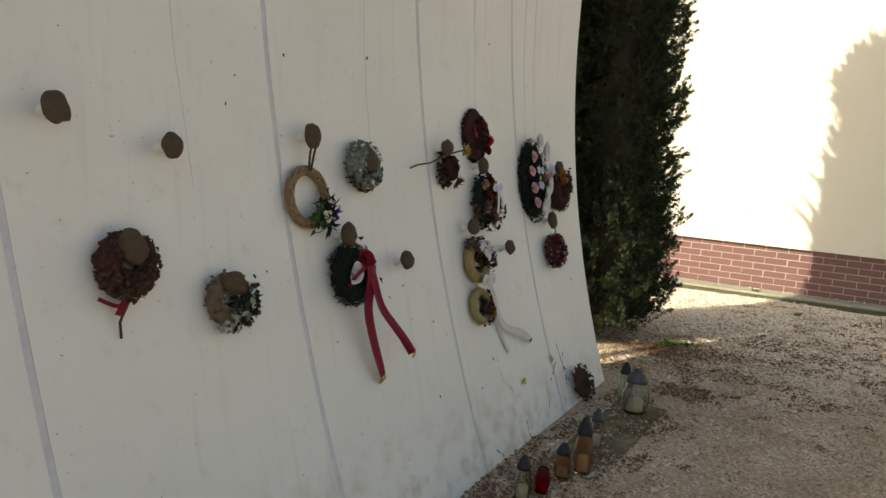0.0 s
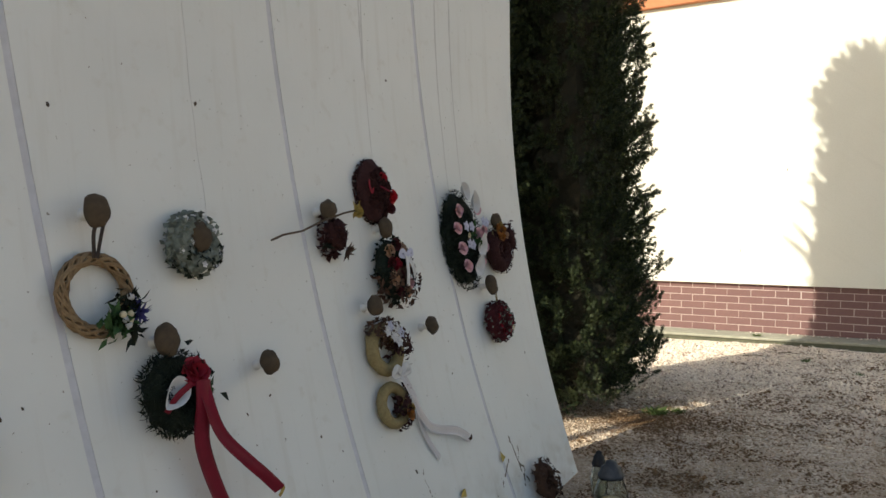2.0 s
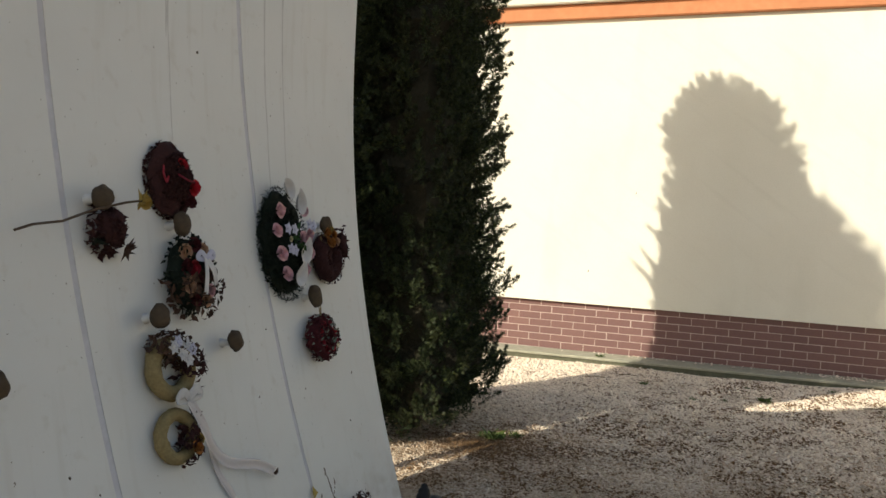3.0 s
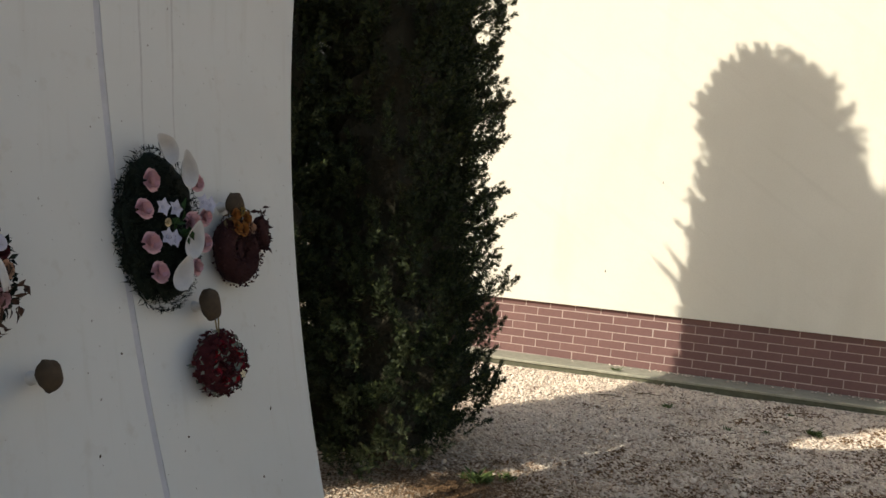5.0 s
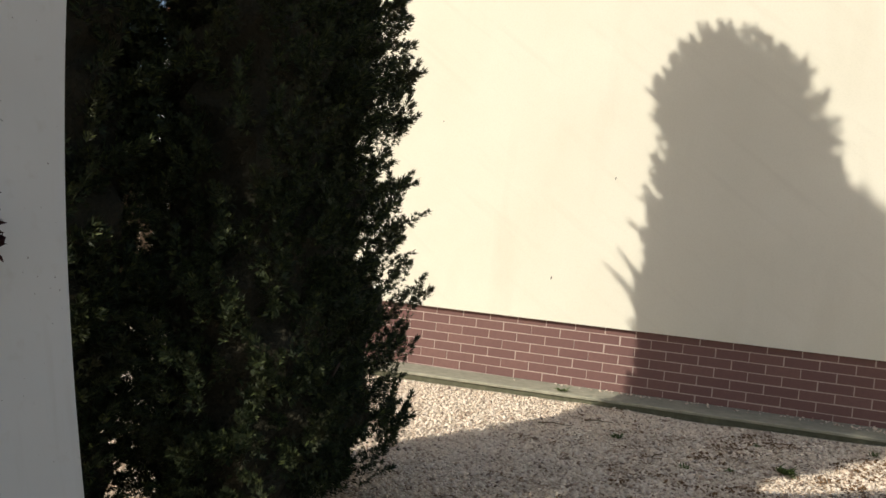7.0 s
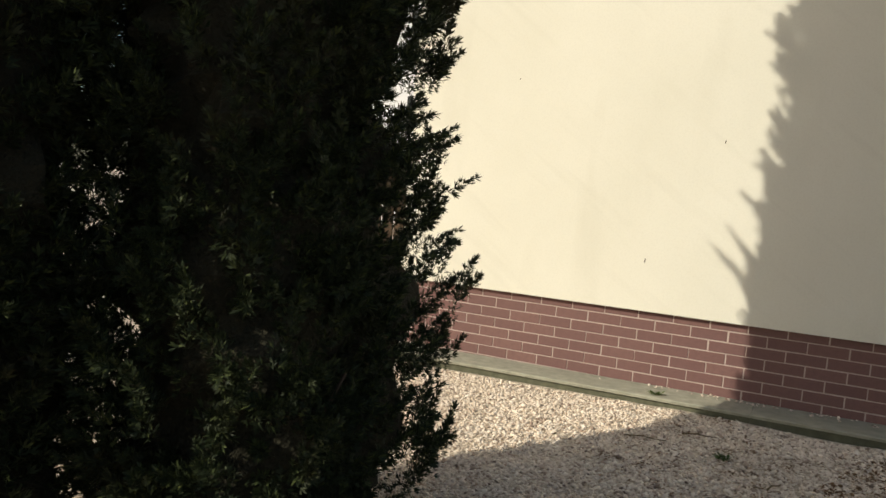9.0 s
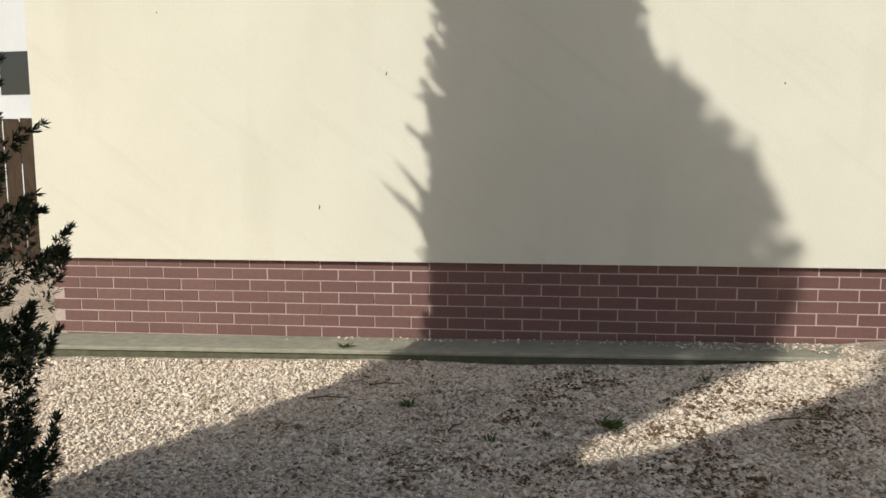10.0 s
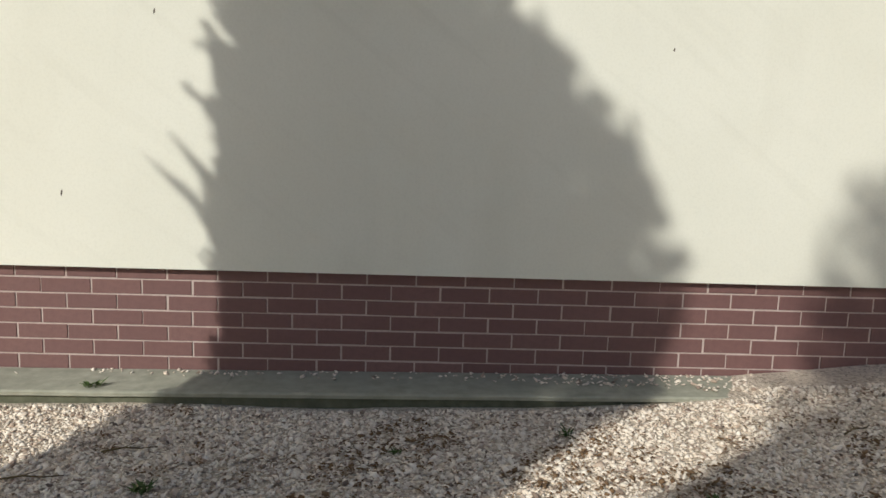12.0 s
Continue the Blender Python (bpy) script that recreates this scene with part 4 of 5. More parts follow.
def pine_cone(parent, c, R, seed, way=(0.3, 0.2, 1)):
    rng = random.Random(seed)
    bm = bmesh.new()
    way = Vector(way).normalized()
    s = way.orthogonal().normalized()
    o = way.cross(s)
    for k in range(46):
        t = k / 46
        a = k * 2.4
        w = s * math.cos(a) + o * math.sin(a)
        leaf(bm, Vector(c) + way * R * 1.6 * t + w * R * 0.25 * (1 - t), w * 1.0 + way * (0.2 + t), way, R * (0.85 - 0.5 * t), R * 0.5, 0.1)
    return part("pine_cone", bm, CONE, parent, "", False)


# brown dried wreath with a red ribbon
w = wreath(1.262, 1.13, "dark brown dried cone wreath with a short red ribbon")
moss_ring(w, 0.068, 0.036, MAROON, 1, lump=0.35)
leaves(w, ring_spots(420, 0.068, 0.036, random.Random(2)), 0.013, 0.014, BROWN, 3)
leaves(w, ring_spots(120, 0.070, 0.038, random.Random(4), a0=3.4, a1=4.9), 0.024, 0.018, BROWN, 5, "cone_scale_mat")
part("ribbon", ribbon(bmesh.new(), [(-0.008, -0.09, 0.03), (-0.030, -0.125, 0.028), (-0.042, -0.155, 0.022)], 0.030), RED, w, "red silk ribbon")
part("ribbon", ribbon(bmesh.new(), [(-0.02, -0.125, 0.03), (-0.060, -0.122, 0.03), (-0.108, -0.094, 0.026)], 0.012), RED, w, "red silk ribbon")
part("loop", tube(bmesh.new(), [(-0.012, -0.10, 0.036), (-0.030, -0.14, 0.030), (-0.043, -0.175, 0.020), (-0.038, -0.225, 0.010)], 0.0045), BLACKRIB, w)

# tan ring with cones and frosted leaves
w = wreath(1.648, 0.975, "small tan ring wreath with cones and frosted leaves")
moss_ring(w, 0.064, 0.030, TAN, 9, lump=0.22)
leaves(w, ring_spots(160, 0.064, 0.031, random.Random(10)), 0.020, 0.013, TAN, 11, "husk_mat")
leaves(w, ring_spots(90, 0.072, 0.034, random.Random(6), a0=4.6, a1=6.4), 0.035, 0.016, FIR, 7)
leaves(w, ring_spots(60, 0.078, 0.034, random.Random(8), a0=4.0, a1=6.2), 0.030, 0.018, FROST, 9, "frosted_leaf_mat")
for k, (a, r) in enumerate(((5.0, 0.03), (5.6, 0.03), (0.35, 0.028))):
    pine_cone(w, (0.075 * math.cos(a), 0.075 * math.sin(a), 0.045), r, k + 50, (math.cos(a) * 0.6, math.sin(a) * 0.6, 0.8))

# wicker wreath on a black ribbon
w = wreath(2.112, 1.322, "peeled willow wicker wreath with blue flower and green leaves")
for k in range(16):
    bm = bmesh.new()
    ph = k * 2 * math.pi / 16
    rr = random.Random(k)
    ptsl = []
    for i in range(49):
        a = 2 * math.pi * i / 48
        b = ph + a * (3 if k % 3 else -2)
        w0 = 0.104 + 0.016 * math.cos(b) * (1 + 0.15 * rr.uniform(-1, 1))
        ptsl.append((w0 * math.cos(a), w0 * math.sin(a) * 1.04, 0.022 + 0.016 * math.sin(b)))
    tube(bm, ptsl, 0.0044, 5)
    part("withe", bm, WICKER, w)
leaves(w, [(Vector((0.035 + rnd.gauss(0, 0.022), -0.095 + rnd.gauss(0, 0.02), 0.05)), Vector((rnd.gauss(0, 0.7), rnd.gauss(0, 0.7), 0.6))) for _ in range(70)], 0.045, 0.020, LEAFGREEN, 12)
leaves(w, [(Vector((0.08 + rnd.gauss(0, 0.016), -0.055 + rnd.gauss(0, 0.03), 0.05)), Vector((rnd.gauss(0, 0.7), rnd.gauss(0, 0.7), 0.5))) for _ in range(80)], 0.050, 0.014, FIR, 13, "fir_sprig")
leaves(w, [(Vector((0.105, -0.07, 0.055)), Vector((math.cos(a), math.sin(a), 0.45))) for a in np.linspace(0, 6.28, 40)], 0.05, 0.012, BLUE, 14, "blue_flower", "violet-blue cloth flower", 0.25)
bm = bmesh.new()
tube(bm, [(0.085, -0.10, 0.05), (0.09, -0.14, 0.045), (0.082, -0.165, 0.04)], 0.013, 7, 0.5)
part("leaf_tail", bm, FIR, w)
for k, (x, y2) in enumerate(((0.055, -0.085), (0.075, -0.07), (0.062, -0.102), (0.048, -0.07), (0.082, -0.02), (0.07, -0.088))):
    bm = bmesh.new()
    blob(bm, (x, y2, 0.066), (0.011, 0.011, 0.010), 0.1, k, 2)
    part("bud", bm, CREAM if k % 2 else WHITE, w)
part("ribbon", ribbon(bmesh.new(), [(0.008, 0.212, 0.07), (-0.004, 0.17, 0.06), (0.0, 0.105, 0.044)], 0.012, 0.002), BLACKRIB, w, "black hanging ribbon")
part("ribbon", ribbon(bmesh.new(), [(0.034, 0.212, 0.07), (0.022, 0.17, 0.06), (0.006, 0.105, 0.044)], 0.010, 0.002, seed=2), BLACKRIB, w, "black hanging ribbon")

# frosted grey-white wreath
w = wreath(2.474, 1.450, "round grey-white wreath of frosted dried leaves")
moss_ring(w, 0.058, 0.040, LICHEN, 21, lump=0.2)
leaves(w, ring_spots(300, 0.064, 0.038, random.Random(22)), 0.024, 0.022, LICHEN, 23)
bm = bmesh.new()
rng = random.Random(24)
for p, o in ring_spots(26, 0.064, 0.042, rng):
    daisy(bm, p, 0.013, 5, rng)
tagged(part("blossom_mat", bm, WHITE, w, "small greyish white dried blossoms", False), kind="stuff")
leaves(w, ring_spots(80, 0.064, 0.038, random.Random(26), a0=3.6, a1=6.0), 0.026, 0.018, FIR, 27, "moss_tuft")

# fir wreath with red rose and long red ribbons
w = wreath(2.315, 0.992, "dark green fir wreath with red rose and long red ribbons")
moss_ring(w, 0.070, 0.036, FIR, 31, 1.0, 1.12, lump=0.3)
leaves(w, ring_spots(2200, 0.072, 0.040, random.Random(32), 1.0, 1.15), 0.026, 0.0048, FIR, 33, "fir_needle_mat")
leaves(w, [(Vector((0.06 + rnd.gauss(0, 0.03), 0.06 + rnd.gauss(0, 0.05), 0.07)), Vector((0.5, rnd.gauss(0, 0.6), 0.6))) for _ in range(26)], 0.045, 0.024, FIR, 34, "dark_leaf_mat")
leaves(w, [(Vector((0.085, -0.012, 0.075)), Vector((0.8, rnd.gauss(0.1, 0.4), 0.4))) for _ in range(9)], 0.055, 0.034, LEAFGREEN, 35, "green_leaf_mat", "", 0.25)
flower(w, (0.050, 0.052, 0.085), 0.052, REDROSE, 36)
part("calla", calla(bmesh.new(), (0.008, 0.030, 0.075), (-0.9, -0.55, 0.0), 0.135, 0.080), WHITE, w, "greyish white cloth calla")
part("bow", ribbon(bmesh.new(), [(0.02, 0.02, 0.10), (-0.045, -0.01, 0.10), (-0.075, -0.05, 0.085)], 0.02, 0.003), RED, w)
part("ribbon", ribbon(bmesh.new(), [(0.055, 0.02, 0.105), (0.046, -0.06, 0.11), (0.034, -0.18, 0.085), (0.070, -0.33, 0.05), (0.128, -0.475, 0.03)], 0.058, 0.010, turn=0.25, seed=1), RED, w, "long red silk ribbon")
part("ribbon", ribbon(bmesh.new(), [(0.055, 0.0, 0.10), (0.060, -0.09, 0.118), (0.094, -0.175, 0.118), (0.168, -0.265, 0.112), (0.232, -0.330, 0.105), (0.292, -0.398, 0.098)], 0.040, 0.008, turn=-0.7, seed=4), RED, w, "curling red silk ribbon")
part("ribbon_end", ribbon(bmesh.new(), [(0.293, -0.399, 0.098), (0.299, -0.407, 0.097)], 0.038, 0.002), YELLOW, w, "gold ribbon edge")
part("ribbon_end", ribbon(bmesh.new(), [(0.1285, -0.476, 0.031), (0.133, -0.489, 0.028)], 0.056, 0.002), YELLOW, w, "gold ribbon edge")
flower(w, (0.085, -0.062, 0.07), 0.026, DARKRED, 38)

# dried rose and dark posy behind a stone
w = wreath(3.182, 1.452, "withered dark posy with one dried yellow rose", category="posy")
bm = bmesh.new()
blob(bm, (0, 0.0, 0.05), (0.045, 0.06, 0.04), 0.3, 5, 3, 3)
part("posy_heart", bm, MAROON, w)
leaves(w, disc_spots(240, 0.065, 0.085, 0.085, random.Random(41)), 0.034, 0.018, MAROON, 42, "withered_bloom_mat")
leaves(w, [(Vector((0.05, -0.07, 0.05)), Vector((0.7, -0.4, 0.4))) for _ in range(16)], 0.05, 0.022, BROWN, 43)
leaves(w, [(Vector((-0.055, -0.03, 0.04)), Vector((-0.3, -0.9, 0.3))) for _ in range(8)], 0.045, 0.018, FIR, 44, "dry_leaf_mat")
part("stem", tube(bmesh.new(), [(-0.36, -0.005, 0.045), (-0.30, 0.012, 0.05), (-0.20, 0.022, 0.06), (-0.10, 0.055, 0.075), (0.04, 0.085, 0.085), (0.12, 0.095, 0.085)], 0.0042, 6), BARK, w)
flower(w, (0.14, 0.092, 0.075), 0.030, YELLOW, 45, "dried_rose", "dried yellow rose head")
leaves(w, [(Vector((0.11, 0.09, 0.08)), Vector((0.9, rnd.gauss(0, 0.5), 0.2))) for _ in range(10)], 0.05, 0.02, YELLOW, 46, "sepal_mat")

# oval brown cushion with scarlet flowers
w = wreath(3.520, 1.640, "oval dark brown cushion with scarlet flowers and ribbon")
bm = bmesh.new()
blob(bm, (0, 0, 0.02), (0.112, 0.142, 0.048), 0.07, 6, 4, 2.5)
part("cushion", bm, MAROON, w)
leaves(w, disc_spots(1700, 0.115, 0.145, 0.084, random.Random(51)), 0.022, 0.012, MAROON, 52, "moss_cover")
for k, (x, y2, r) in enumerate(((0.012, 0.052, 0.030), (0.066, -0.03, 0.036), (0.040, -0.085, 0.030))):
    flower(w, (x, y2, 0.07), r, SCARLET if k < 2 else DARKRED, 53 + k, "scarlet_flower")
part("ribbon", ribbon(bmesh.new(), [(-0.085, 0.045, 0.070), (-0.095, 0.015, 0.074), (-0.078, -0.015, 0.074), (-0.070, 0.005, 0.078)], 0.010, 0.003), REDROSE, w)
part("ribbon", ribbon(bmesh.new(), [(-0.035, 0.012, 0.09), (0.010, -0.008, 0.095), (0.060, -0.012, 0.085)], 0.008, 0.003), RED, w)

# mixed flower wreath with white ribbon
w = wreath(3.563, 1.280, "mixed flower wreath with cream and red blooms and white ribbon")
moss_ring(w, 0.075, 0.034, FIR, 61, 1.0, 1.25, lump=0.2)
leaves(w, ring_spots(420, 0.075, 0.036, random.Random(62), 1.05, 1.3), 0.032, 0.014, FIR, 63)
leaves(w, ring_spots(150, 0.075, 0.052, random.Random(64), 1.05, 1.35, a0=3.3, a1=6.2), 0.034, 0.018, BROWN, 65, "dry_leaf_mat")
for k, (x, y2, r, m) in enumerate(((-0.055, 0.085, 0.027, PEACH), (0.0, 0.11, 0.026, DARKRED), (0.045, 0.09, 0.024, PEACH), (-0.06, 0.03, 0.028, DARKRED), (-0.02, 0.02, 0.030, REDROSE), (-0.055, -0.04, 0.030, PEACH), (-0.015, -0.03, 0.028, DARKRED), (0.075, 0.0, 0.024, PEACH), (0.07, 0.05, 0.024, DARKRED), (0.03, -0.105, 0.024, PEACH), (-0.03, -0.10, 0.024, DARKRED), (0.06, -0.07, 0.024, PINK))):
    flower(w, (x, y2, 0.070), r * 1.22, m, 66 + k, "rose")
part("ribbon", ribbon(bmesh.new(), [(0.0, 0.05, 0.12), (-0.012, -0.02, 0.122), (-0.012, -0.085, 0.112)], 0.022, 0.004), WHITE, w, "white ribbon tail")
part("ribbon", ribbon(bmesh.new(), [(0.004, 0.05, 0.12), (0.028, 0.0, 0.122), (0.050, -0.055, 0.11)], 0.022, 0.004, seed=3), WHITE, w, "white ribbon tail")
for s in (-1, 1):
    part("bow_loop", ribbon(bmesh.new(), [(0.0, 0.05, 0.12), (s * 0.03, 0.075, 0.125), (s * 0.045, 0.055, 0.12), (0.0, 0.048, 0.118)], 0.02, 0.002), LILAC, w)

# straw ring with white flowers
w = wreath(3.405, 0.950, "straw wrapped ring with white cloth flowers and dark leaves")
moss_ring(w, 0.090, 0.029, STRAW, 71, lump=0.12)
leaves(w, ring_spots(190, 0.088, 0.038, random.Random(72), a0=-0.2, a1=2.5), 0.036, 0.018, BROWN, 73)
leaves(w, ring_spots(60, 0.088, 0.040, random.Random(74), a0=5.4, a1=6.6), 0.040, 0.016, MAROON, 75, "dark_leaf_mat")
rng = random.Random(76)
for k, (x, y2) in enumerate(((-0.01, 0.09), (0.03, 0.08), (0.005, 0.045), (0.055, 0.055), (0.03, 0.02), (-0.035, 0.075))):
    bm = bmesh.new()
    daisy(bm, (x, y2, 0.085), 0.030, 6, rng)
    part("white_flower", bm, WHITE if k % 3 else LILAC, w, "", False)

# second smaller straw ring with an orange bloom and tulle bow
w = wreath(3.388, 0.715, "small straw ring with orange bloom and trailing tulle bow")
moss_ring(w, 0.078, 0.024, STRAW, 81, lump=0.12)
leaves(w, ring_spots(110, 0.072, 0.030, random.Random(82), a0=4.7, a1=7.0), 0.034, 0.018, MAROON, 83)
flower(w, (0.050, -0.055, 0.060), 0.030, ORANGE, 84, "orange_bloom")
flower(w, (0.070, -0.03, 0.060), 0.022, YELLOW, 85, "orange_bloom")
for s in (-1, 1):
    part("bow_loop", ribbon(bmesh.new(), [(0.04, 0.125, 0.075), (0.04 + s * 0.035, 0.15, 0.085), (0.04 + s * 0.055, 0.125, 0.08), (0.04, 0.12, 0.072)], 0.032, 0.004), WHITE, w, "white cloth bow")
part("tulle_tail", ribbon(bmesh.new(), [(0.043, 0.115, 0.07), (0.096, 0.01, 0.06), (0.153, -0.08, 0.05), (0.25, -0.165, 0.035), (0.40, -0.215, 0.028), (0.52, -0.282, 0.014)], 0.040, 0.010, 0.0005), TULLE, w, "sheer white tulle")
part("tulle_tail", ribbon(bmesh.new(), [(0.05, 0.12, 0.07), (0.105, 0.01, 0.055), (0.150, -0.05, 0.03), (0.19, -0.16, 0.012), (0.217, -0.232, 0.008), (0.258, -0.30, 0.006)], 0.034, 0.006, 0.0005, seed=3), TULLE, w, "sheer white tulle")

bm = bmesh.new()
for p, d in (((0.515, -0.282, 0.012), (1, -0.25, 0.1)), ((0.522, -0.288, 0.014), (0.8, 0.5, 0.2))):
    leaf(bm, Vector(p), Vector(d), Vector((0, 0, 1)), 0.038, 0.020, 0.2)
part("dry_leaf", bm, BROWN, w, "curled brown leaf caught in the tulle", False)

# large oval arrangement: fir, pink roses, white callas
w = wreath(4.220, 1.388, "large oval fir arrangement with pink roses and white callas", category="flower arrangement")
bm = bmesh.new()
blob(bm, (0.012, 0.01, 0.015), (0.155, 0.230, 0.044), 0.12, 7, 4, 3)
part("fir_bed", bm, FIR, w)
leaves(w, disc_spots(4200, 0.158, 0.238, 0.078, random.Random(91)), 0.028, 0.0045, FIR, 92, "fir_needle_mat")
leaves(w, ring_spots(1400, 0.14, 0.028, random.Random(93), 1.0, 1.55), 0.026, 0.0045, FIR, 94, "fir_sprig_edge")
for k, (x, y2, r) in enumerate(((-0.070, 0.150, 0.040), (-0.107, 0.058, 0.036), (-0.088, -0.047, 0.038), (-0.065, -0.140, 0.038), (0.106, 0.016, 0.046), (0.150, 0.155, 0.032), (0.176, 0.040, 0.034), (0.160, -0.048, 0.036), (0.110, -0.128, 0.034))):
    flower(w, (x, y2, 0.072 if x < 0.1 else 0.062), r, PINK, 95 + k, "pink_rose")
for x, y2, d, l in ((0.025, 0.222, (-0.85, 0.5, 0), 0.13), (0.082, 0.135, (-0.35, 1, 0), 0.13), (0.050, -0.098, (0.25, 1, 0), 0.13), (-0.018, -0.198, (0.35, 1, 0), 0.12)):
    part("calla", calla(bmesh.new(), (x, y2, 0.086), d, l, 0.082), WHITE, w, "white cloth calla")
rng = random.Random(110)
for k, (x, y2) in enumerate(((-0.045, 0.064), (0.009, 0.060), (-0.037, -0.03), (-0.007, -0.036), (0.14, 0.085), (0.175, 0.078))):
    bm = bmesh.new()
    daisy(bm, (x, y2, 0.088), 0.033, 5, rng)
    part("hydrangea_floret", bm, LILAC, w, "pale lilac cloth floret", False)
for k, (x, y2) in enumerate(((0.0, 0.012), (0.05, 0.055), (0.04, -0.03), (0.06, -0.01))):
    leaves(w, [(Vector((x, y2, 0.09)), Vector((rnd.gauss(0, 1), rnd.gauss(0, 1), 0.6))) for _ in range(6)], 0.038, 0.022, LEAFGREEN, 120 + k, "green_leaf_mat")
flower(w, (-0.031, 0.016, 0.092), 0.015, CREAM, 130, "bud")

# dark maroon heart-like wreath with orange flowers
w = wreath(4.575, 1.310, "dark maroon moss ring with dried orange flowers")
moss_ring(w, 0.072, 0.042, MAROON, 131, 0.95, 1.1, lump=0.12)
bm = bmesh.new()
blob(bm, (0, 0.02, 0.035), (0.06, 0.07, 0.03), 0.2, 6, 3, 3)
part("heart", bm, MAROON, w)
leaves(w, ring_spots(700, 0.074, 0.044, random.Random(132), 0.95, 1.1), 0.014, 0.009, MAROON, 133, "moss_cover")
leaves(w, [(Vector((0.125 + rnd.gauss(0, 0.018), 0.062 + rnd.gauss(0, 0.04), 0.065)), Vector((rnd.gauss(0.4, 0.6), rnd.gauss(0, 0.7), 0.5))) for _ in range(170)], 0.028, 0.016, MAROON, 134, "dried_flower_mat")
for k, (x, y2, r, m) in enumerate(((-0.075, 0.095, 0.030, ORANGE), (-0.045, 0.115, 0.028, YELLOW), (-0.012, 0.085, 0.028, ORANGE), (-0.07, 0.05, 0.030, ORANGE), (-0.035, 0.045, 0.028, ORANGE), (0.012, 0.05, 0.026, PEACH))):
    flower(w, (x + 0.035, y2 + 0.03, 0.08), r, m, 140 + k, "dried_flower")
bm = bmesh.new()
blob(bm, (0.128, 0.062, 0.055), (0.036, 0.062, 0.034), 0.25, 4, 3, 3)
part("dried_bloom", bm, MAROON, w)
leaves(w, [(Vector((-0.015 + rnd.gauss(0, 0.03), 0.10 + rnd.gauss(0, 0.03), 0.07)), Vector((rnd.gauss(0, 1), rnd.gauss(0, 1), 0.6))) for _ in range(50)], 0.030, 0.012, STEM, 150, "dry_grass_mat")

# small red wreath hanging from a stone
w = wreath(4.420, 0.930, "small round dark red berry wreath hung by a cord")
moss_ring(w, 0.062, 0.040, DARKRED, 151, lump=0.25)
bm = bmesh.new()
blob(bm, (0, 0, 0.030), (0.058, 0.058, 0.026), 0.3, 150, 3, 3)
part("heart", bm, MAROON, w)
leaves(w, disc_spots(160, 0.06, 0.06, 0.05, random.Random(149)), 0.024, 0.016, DARKRED, 148, "dried_centre_mat")
leaves(w, ring_spots(460, 0.062, 0.044, random.Random(152)), 0.022, 0.018, DARKRED, 153, "dried_flower_mat")
leaves(w, ring_spots(60, 0.064, 0.044, random.Random(154)), 0.026, 0.012, LICHEN, 155)
leaves(w, ring_spots(60, 0.062, 0.046, random.Random(156)), 0.022, 0.018, LICHEN, 157, "grey_lichen_tuft")
for k in range(8):
    a = k * 0.8 + 0.3
    flower(w, (0.064 * math.cos(a), 0.064 * math.sin(a), 0.078), 0.021, REDROSE if k % 3 else SCARLET, 158 + k, "red_flower")
bm = bmesh.new()
for k in range(5):
    a = 2 * math.pi * k / 5 + 0.3
    leaf(bm, Vector((0.045, -0.05, 0.098)), Vector((math.cos(a), math.sin(a), 0.15)), Vector((0, 0, 1)), 0.018, 0.010, 0.1)
part("star", bm, CREAM, w, "small pale wooden star", False)
for s in (-0.012, 0.012):
    part("cord", tube(bmesh.new(), [(-0.02 + s, 0.205, 0.075), (-0.015 + s * 0.6, 0.14, 0.07), (-0.01, 0.075, 0.06)], 0.0028, 5), STRAW, w)

# fallen leaves stuck to the wall
for k, (y, z, a) in enumerate(((3.76, 0.237, 20), (4.17, 0.285, 75))):
    bm = bmesh.new()
    leaf(bm, Vector((-0.028, 0, 0.004)), Vector((1, 0.1, 0.12)), Vector((0, 0, 1)), 0.058, 0.042, 0.2)
    ob = part("leaf", bm, FALLEN, smooth=False)
    ob.matrix_world = on_wall(y, z, 0.002, a)
    tagged(ob, "yellow dead leaf stuck to the wall", "leaf", "stuck leaves")

# small specks and rust marks on the panels
rng = random.Random(88)
for k, (y, z) in enumerate(((1.79, 1.774), (2.05, 1.882), (2.586, 1.945), (3.736, 2.178), (1.873, 1.051), (2.222, 0.728), (2.738, 0.90), (1.739, 1.666), (1.808, 1.039), (3.471, 0.419), (3.05, 0.62), (2.95, 0.70), (4.05, 1.02), (4.72, 0.72), (3.93, 0.75), (2.62, 0.86), (2.45, 1.02), (4.28, 0.72), (4.62, 0.50), (3.30, 0.30), (2.9, 0.35))):
    bm = bmesh.new()
    r = 0.0045 * rng.uniform(0.7, 1.5)
    blob(bm, (0, 0, 0.0), (r, r * rng.uniform(0.7, 2.2), 0.0018), 0.3, k, 1)
    ob = part("speck", bm, BARK, memorial, "dark speck")
    ob.matrix_world = on_wall(y, z, 0.0006, rng.uniform(-30, 30))

# ---------------------------------------------------------------- lanterns and jars at the wall's foot


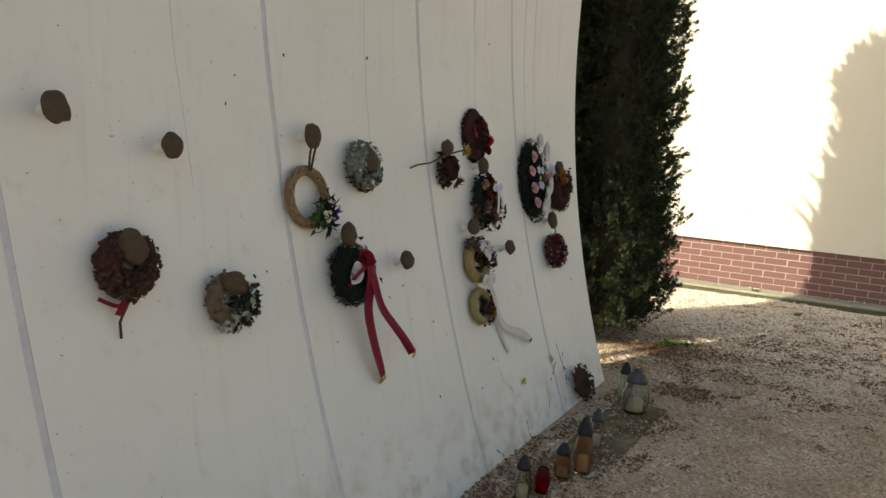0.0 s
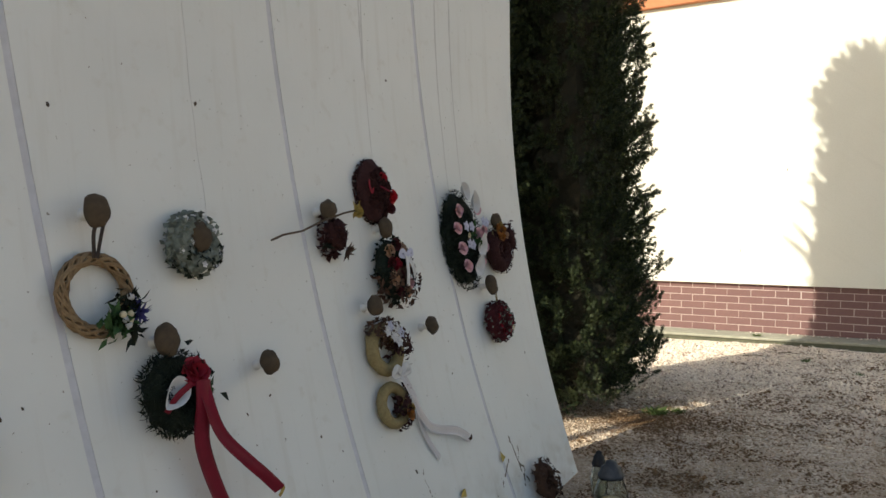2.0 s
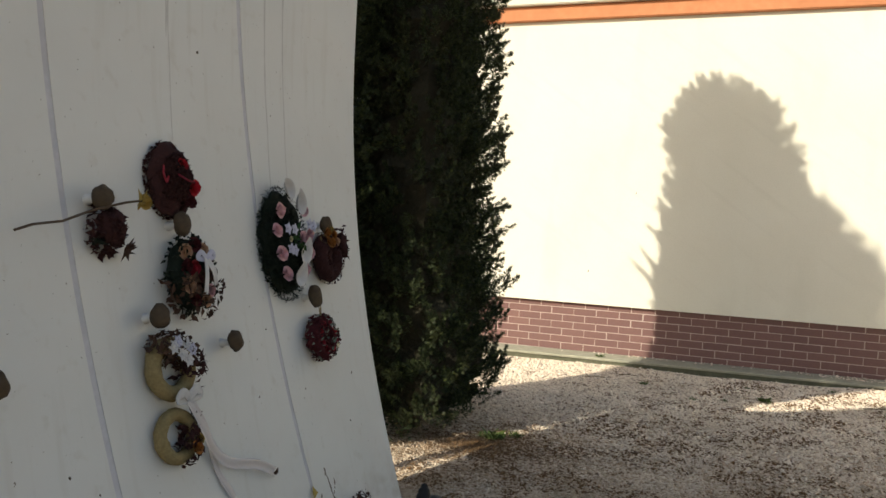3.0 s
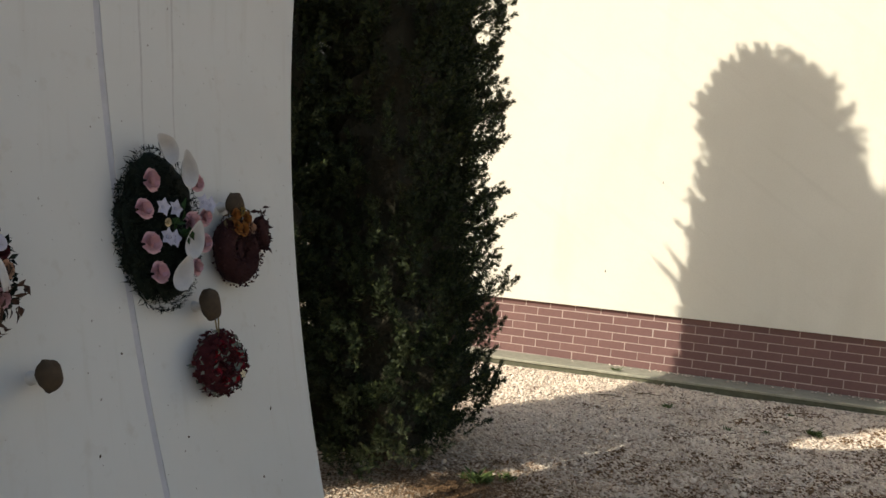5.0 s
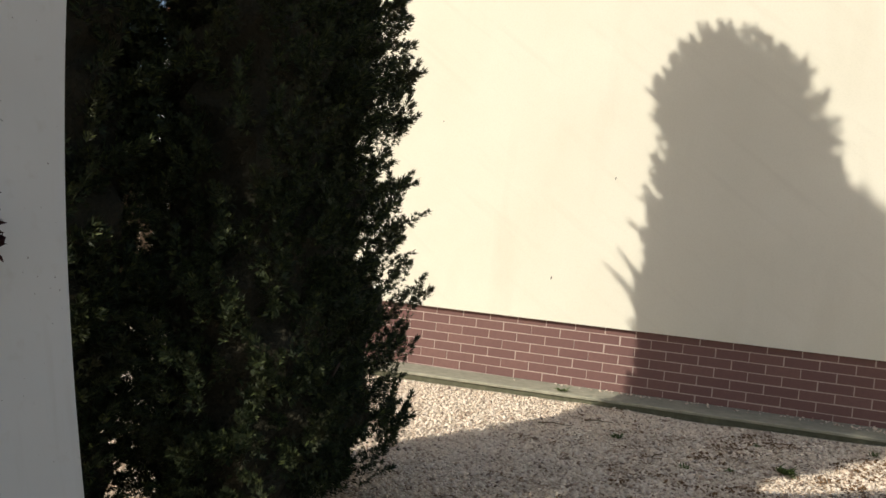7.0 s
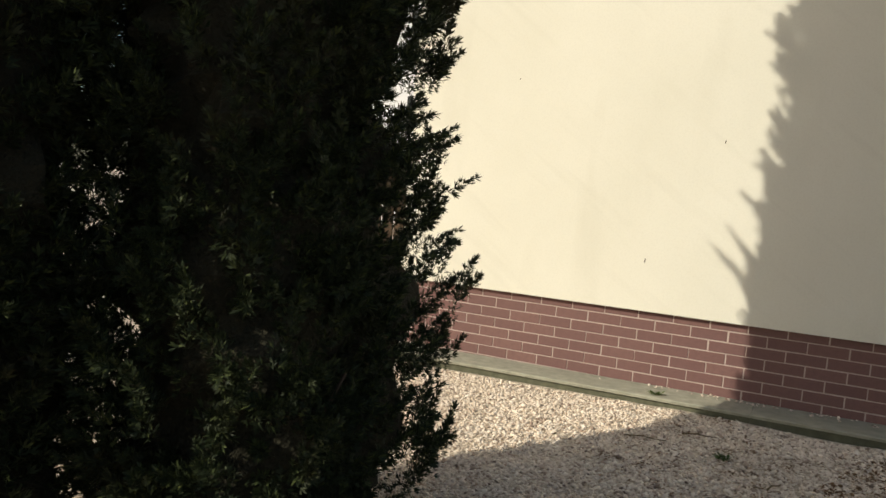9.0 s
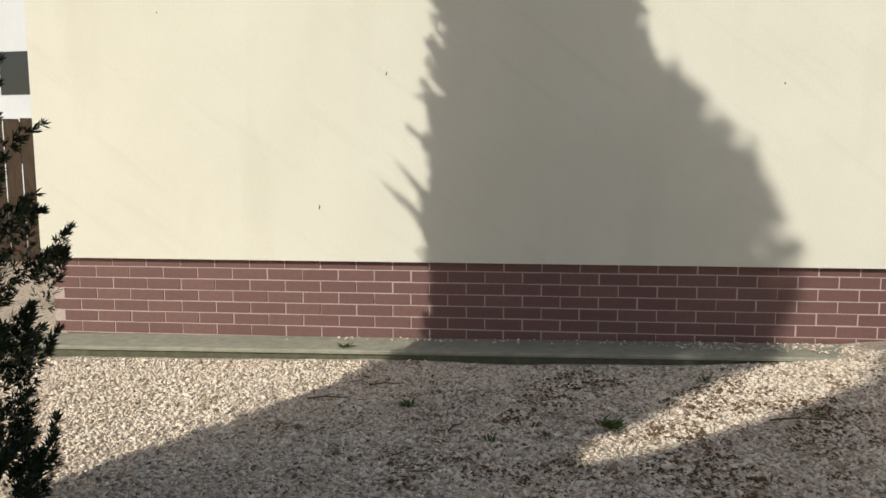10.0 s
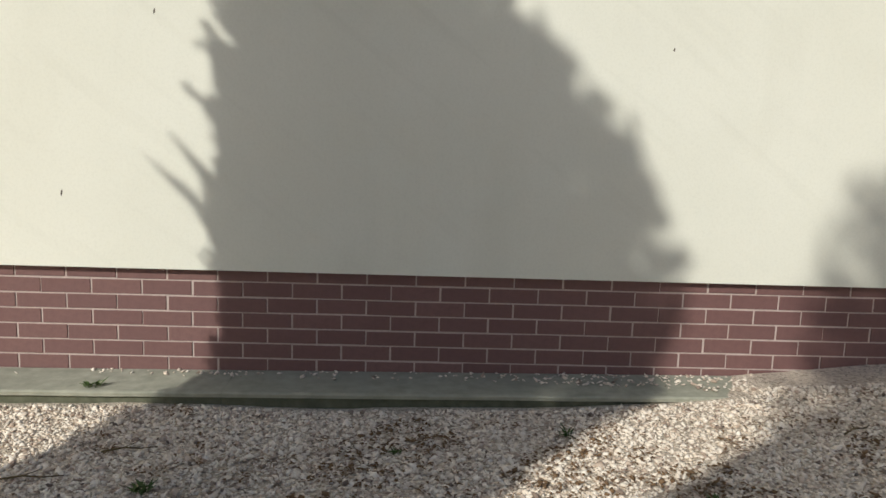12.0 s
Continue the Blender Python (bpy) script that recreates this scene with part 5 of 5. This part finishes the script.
def grave_lantern(x, y, h, r, body, lid, label, cup=False, bulge=1.0):
    gz = ground_z(x, y) + 0.008
    ob = empty("grave_lantern", pose(x, y, gz), label, "lantern", "grave lanterns")
    hb = h * (0.72 if not cup else 1.0)
    bm = bmesh.new()
    prof = [(r * 0.80, 0.0), (r * 0.92, 0.008), (r * 0.80, 0.02), (r * bulge, hb * 0.35), (r * bulge * 0.98, hb * 0.6), (r * 0.78, hb * 0.9), (r * 0.72, hb)]
    inner = [(max(q - 0.006, 0.004), max(z, 0.012)) for q, z in reversed(prof[1:])]
    lathe(bm, prof + inner, 24)
    part("glass_body", bm, body, ob)
    bm = bmesh.new()
    lathe(bm, [(r * 0.62, 0.014), (r * 0.64, 0.02), (r * 0.62, hb * 0.42), (0.004, hb * 0.42 + 0.002)], 16)
    part("candle", bm, WAX if body is not REDGLASS else SCARLET, ob)
    if not cup:
        bm = bmesh.new()
        lathe(bm, [(r * 0.80, hb - 0.006), (r * 0.84, hb + 0.004), (r * 0.80, hb + 0.012), (r * 0.66, hb + h * 0.10), (r * 0.62, hb + h * 0.16), (r * 0.40, hb + h * 0.20), (r * 0.34, hb + h * 0.26), (r * 0.12, h)], 20)
        part("lid", bm, lid, ob, "dark grey pierced lid")
    return ob


grave_lantern(-1.82, 4.49, 0.285, 0.080, CLEARGLASS, LID, "round clear glass grave lantern with grey lid", bulge=1.10)
grave_lantern(-1.97, 4.66, 0.255, 0.045, CLEARGLASS, BLACKLID, "narrow clear grave lantern with black lid")
grave_lantern(-1.77, 3.85, 0.22, 0.043, CLEARGLASS, LID, "clear glass grave lantern with dark lid")
grave_lantern(-1.67, 3.49, 0.30, 0.050, AMBERGLASS, BLACKLID, "tall amber grave lantern with dark lid")
grave_lantern(-1.72, 3.37, 0.19, 0.043, AMBERGLASS, BLACKLID, "short amber grave lantern with dark lid")
grave_lantern(-1.72, 3.17, 0.125, 0.038, REDGLASS, LID, "red glass candle cup", cup=True)
grave_lantern(-1.76, 3.05, 0.22, 0.043, CLEARGLASS, BLACKLID, "clear glass grave lantern with black lid")
# dark wreath of cones leaning at the foot
w = empty("wreath", on_wall(4.45, 0.075, 0.02), "dark cone wreath leaning at the wall's foot", "wreath", "wreaths on the wall")
moss_ring(w, 0.050, 0.034, BROWN, 171, 0.9, 1.2, lump=0.3)
leaves(w, ring_spots(260, 0.052, 0.040, random.Random(172), 0.9, 1.2), 0.030, 0.016, BROWN, 173)
# sooty paving slab under the lanterns
bm = bmesh.new()
box(bm, (-0.17, -0.62, -0.03), (0.17, 0.62, 0.010), 0.008)
for v in bm.verts:
    v.co.z += 0.006 * noise.noise(v.co * 6)
ob = part("paving_slab", bm, SCORCH, smooth=False)
ob.matrix_world = pose(-1.78, 4.05, ground_z(-1.78, 4.05) - 0.003, 3.6, -1.26, 5)
tagged(ob, "sooty mossy stone slab on the gravel", "slab")
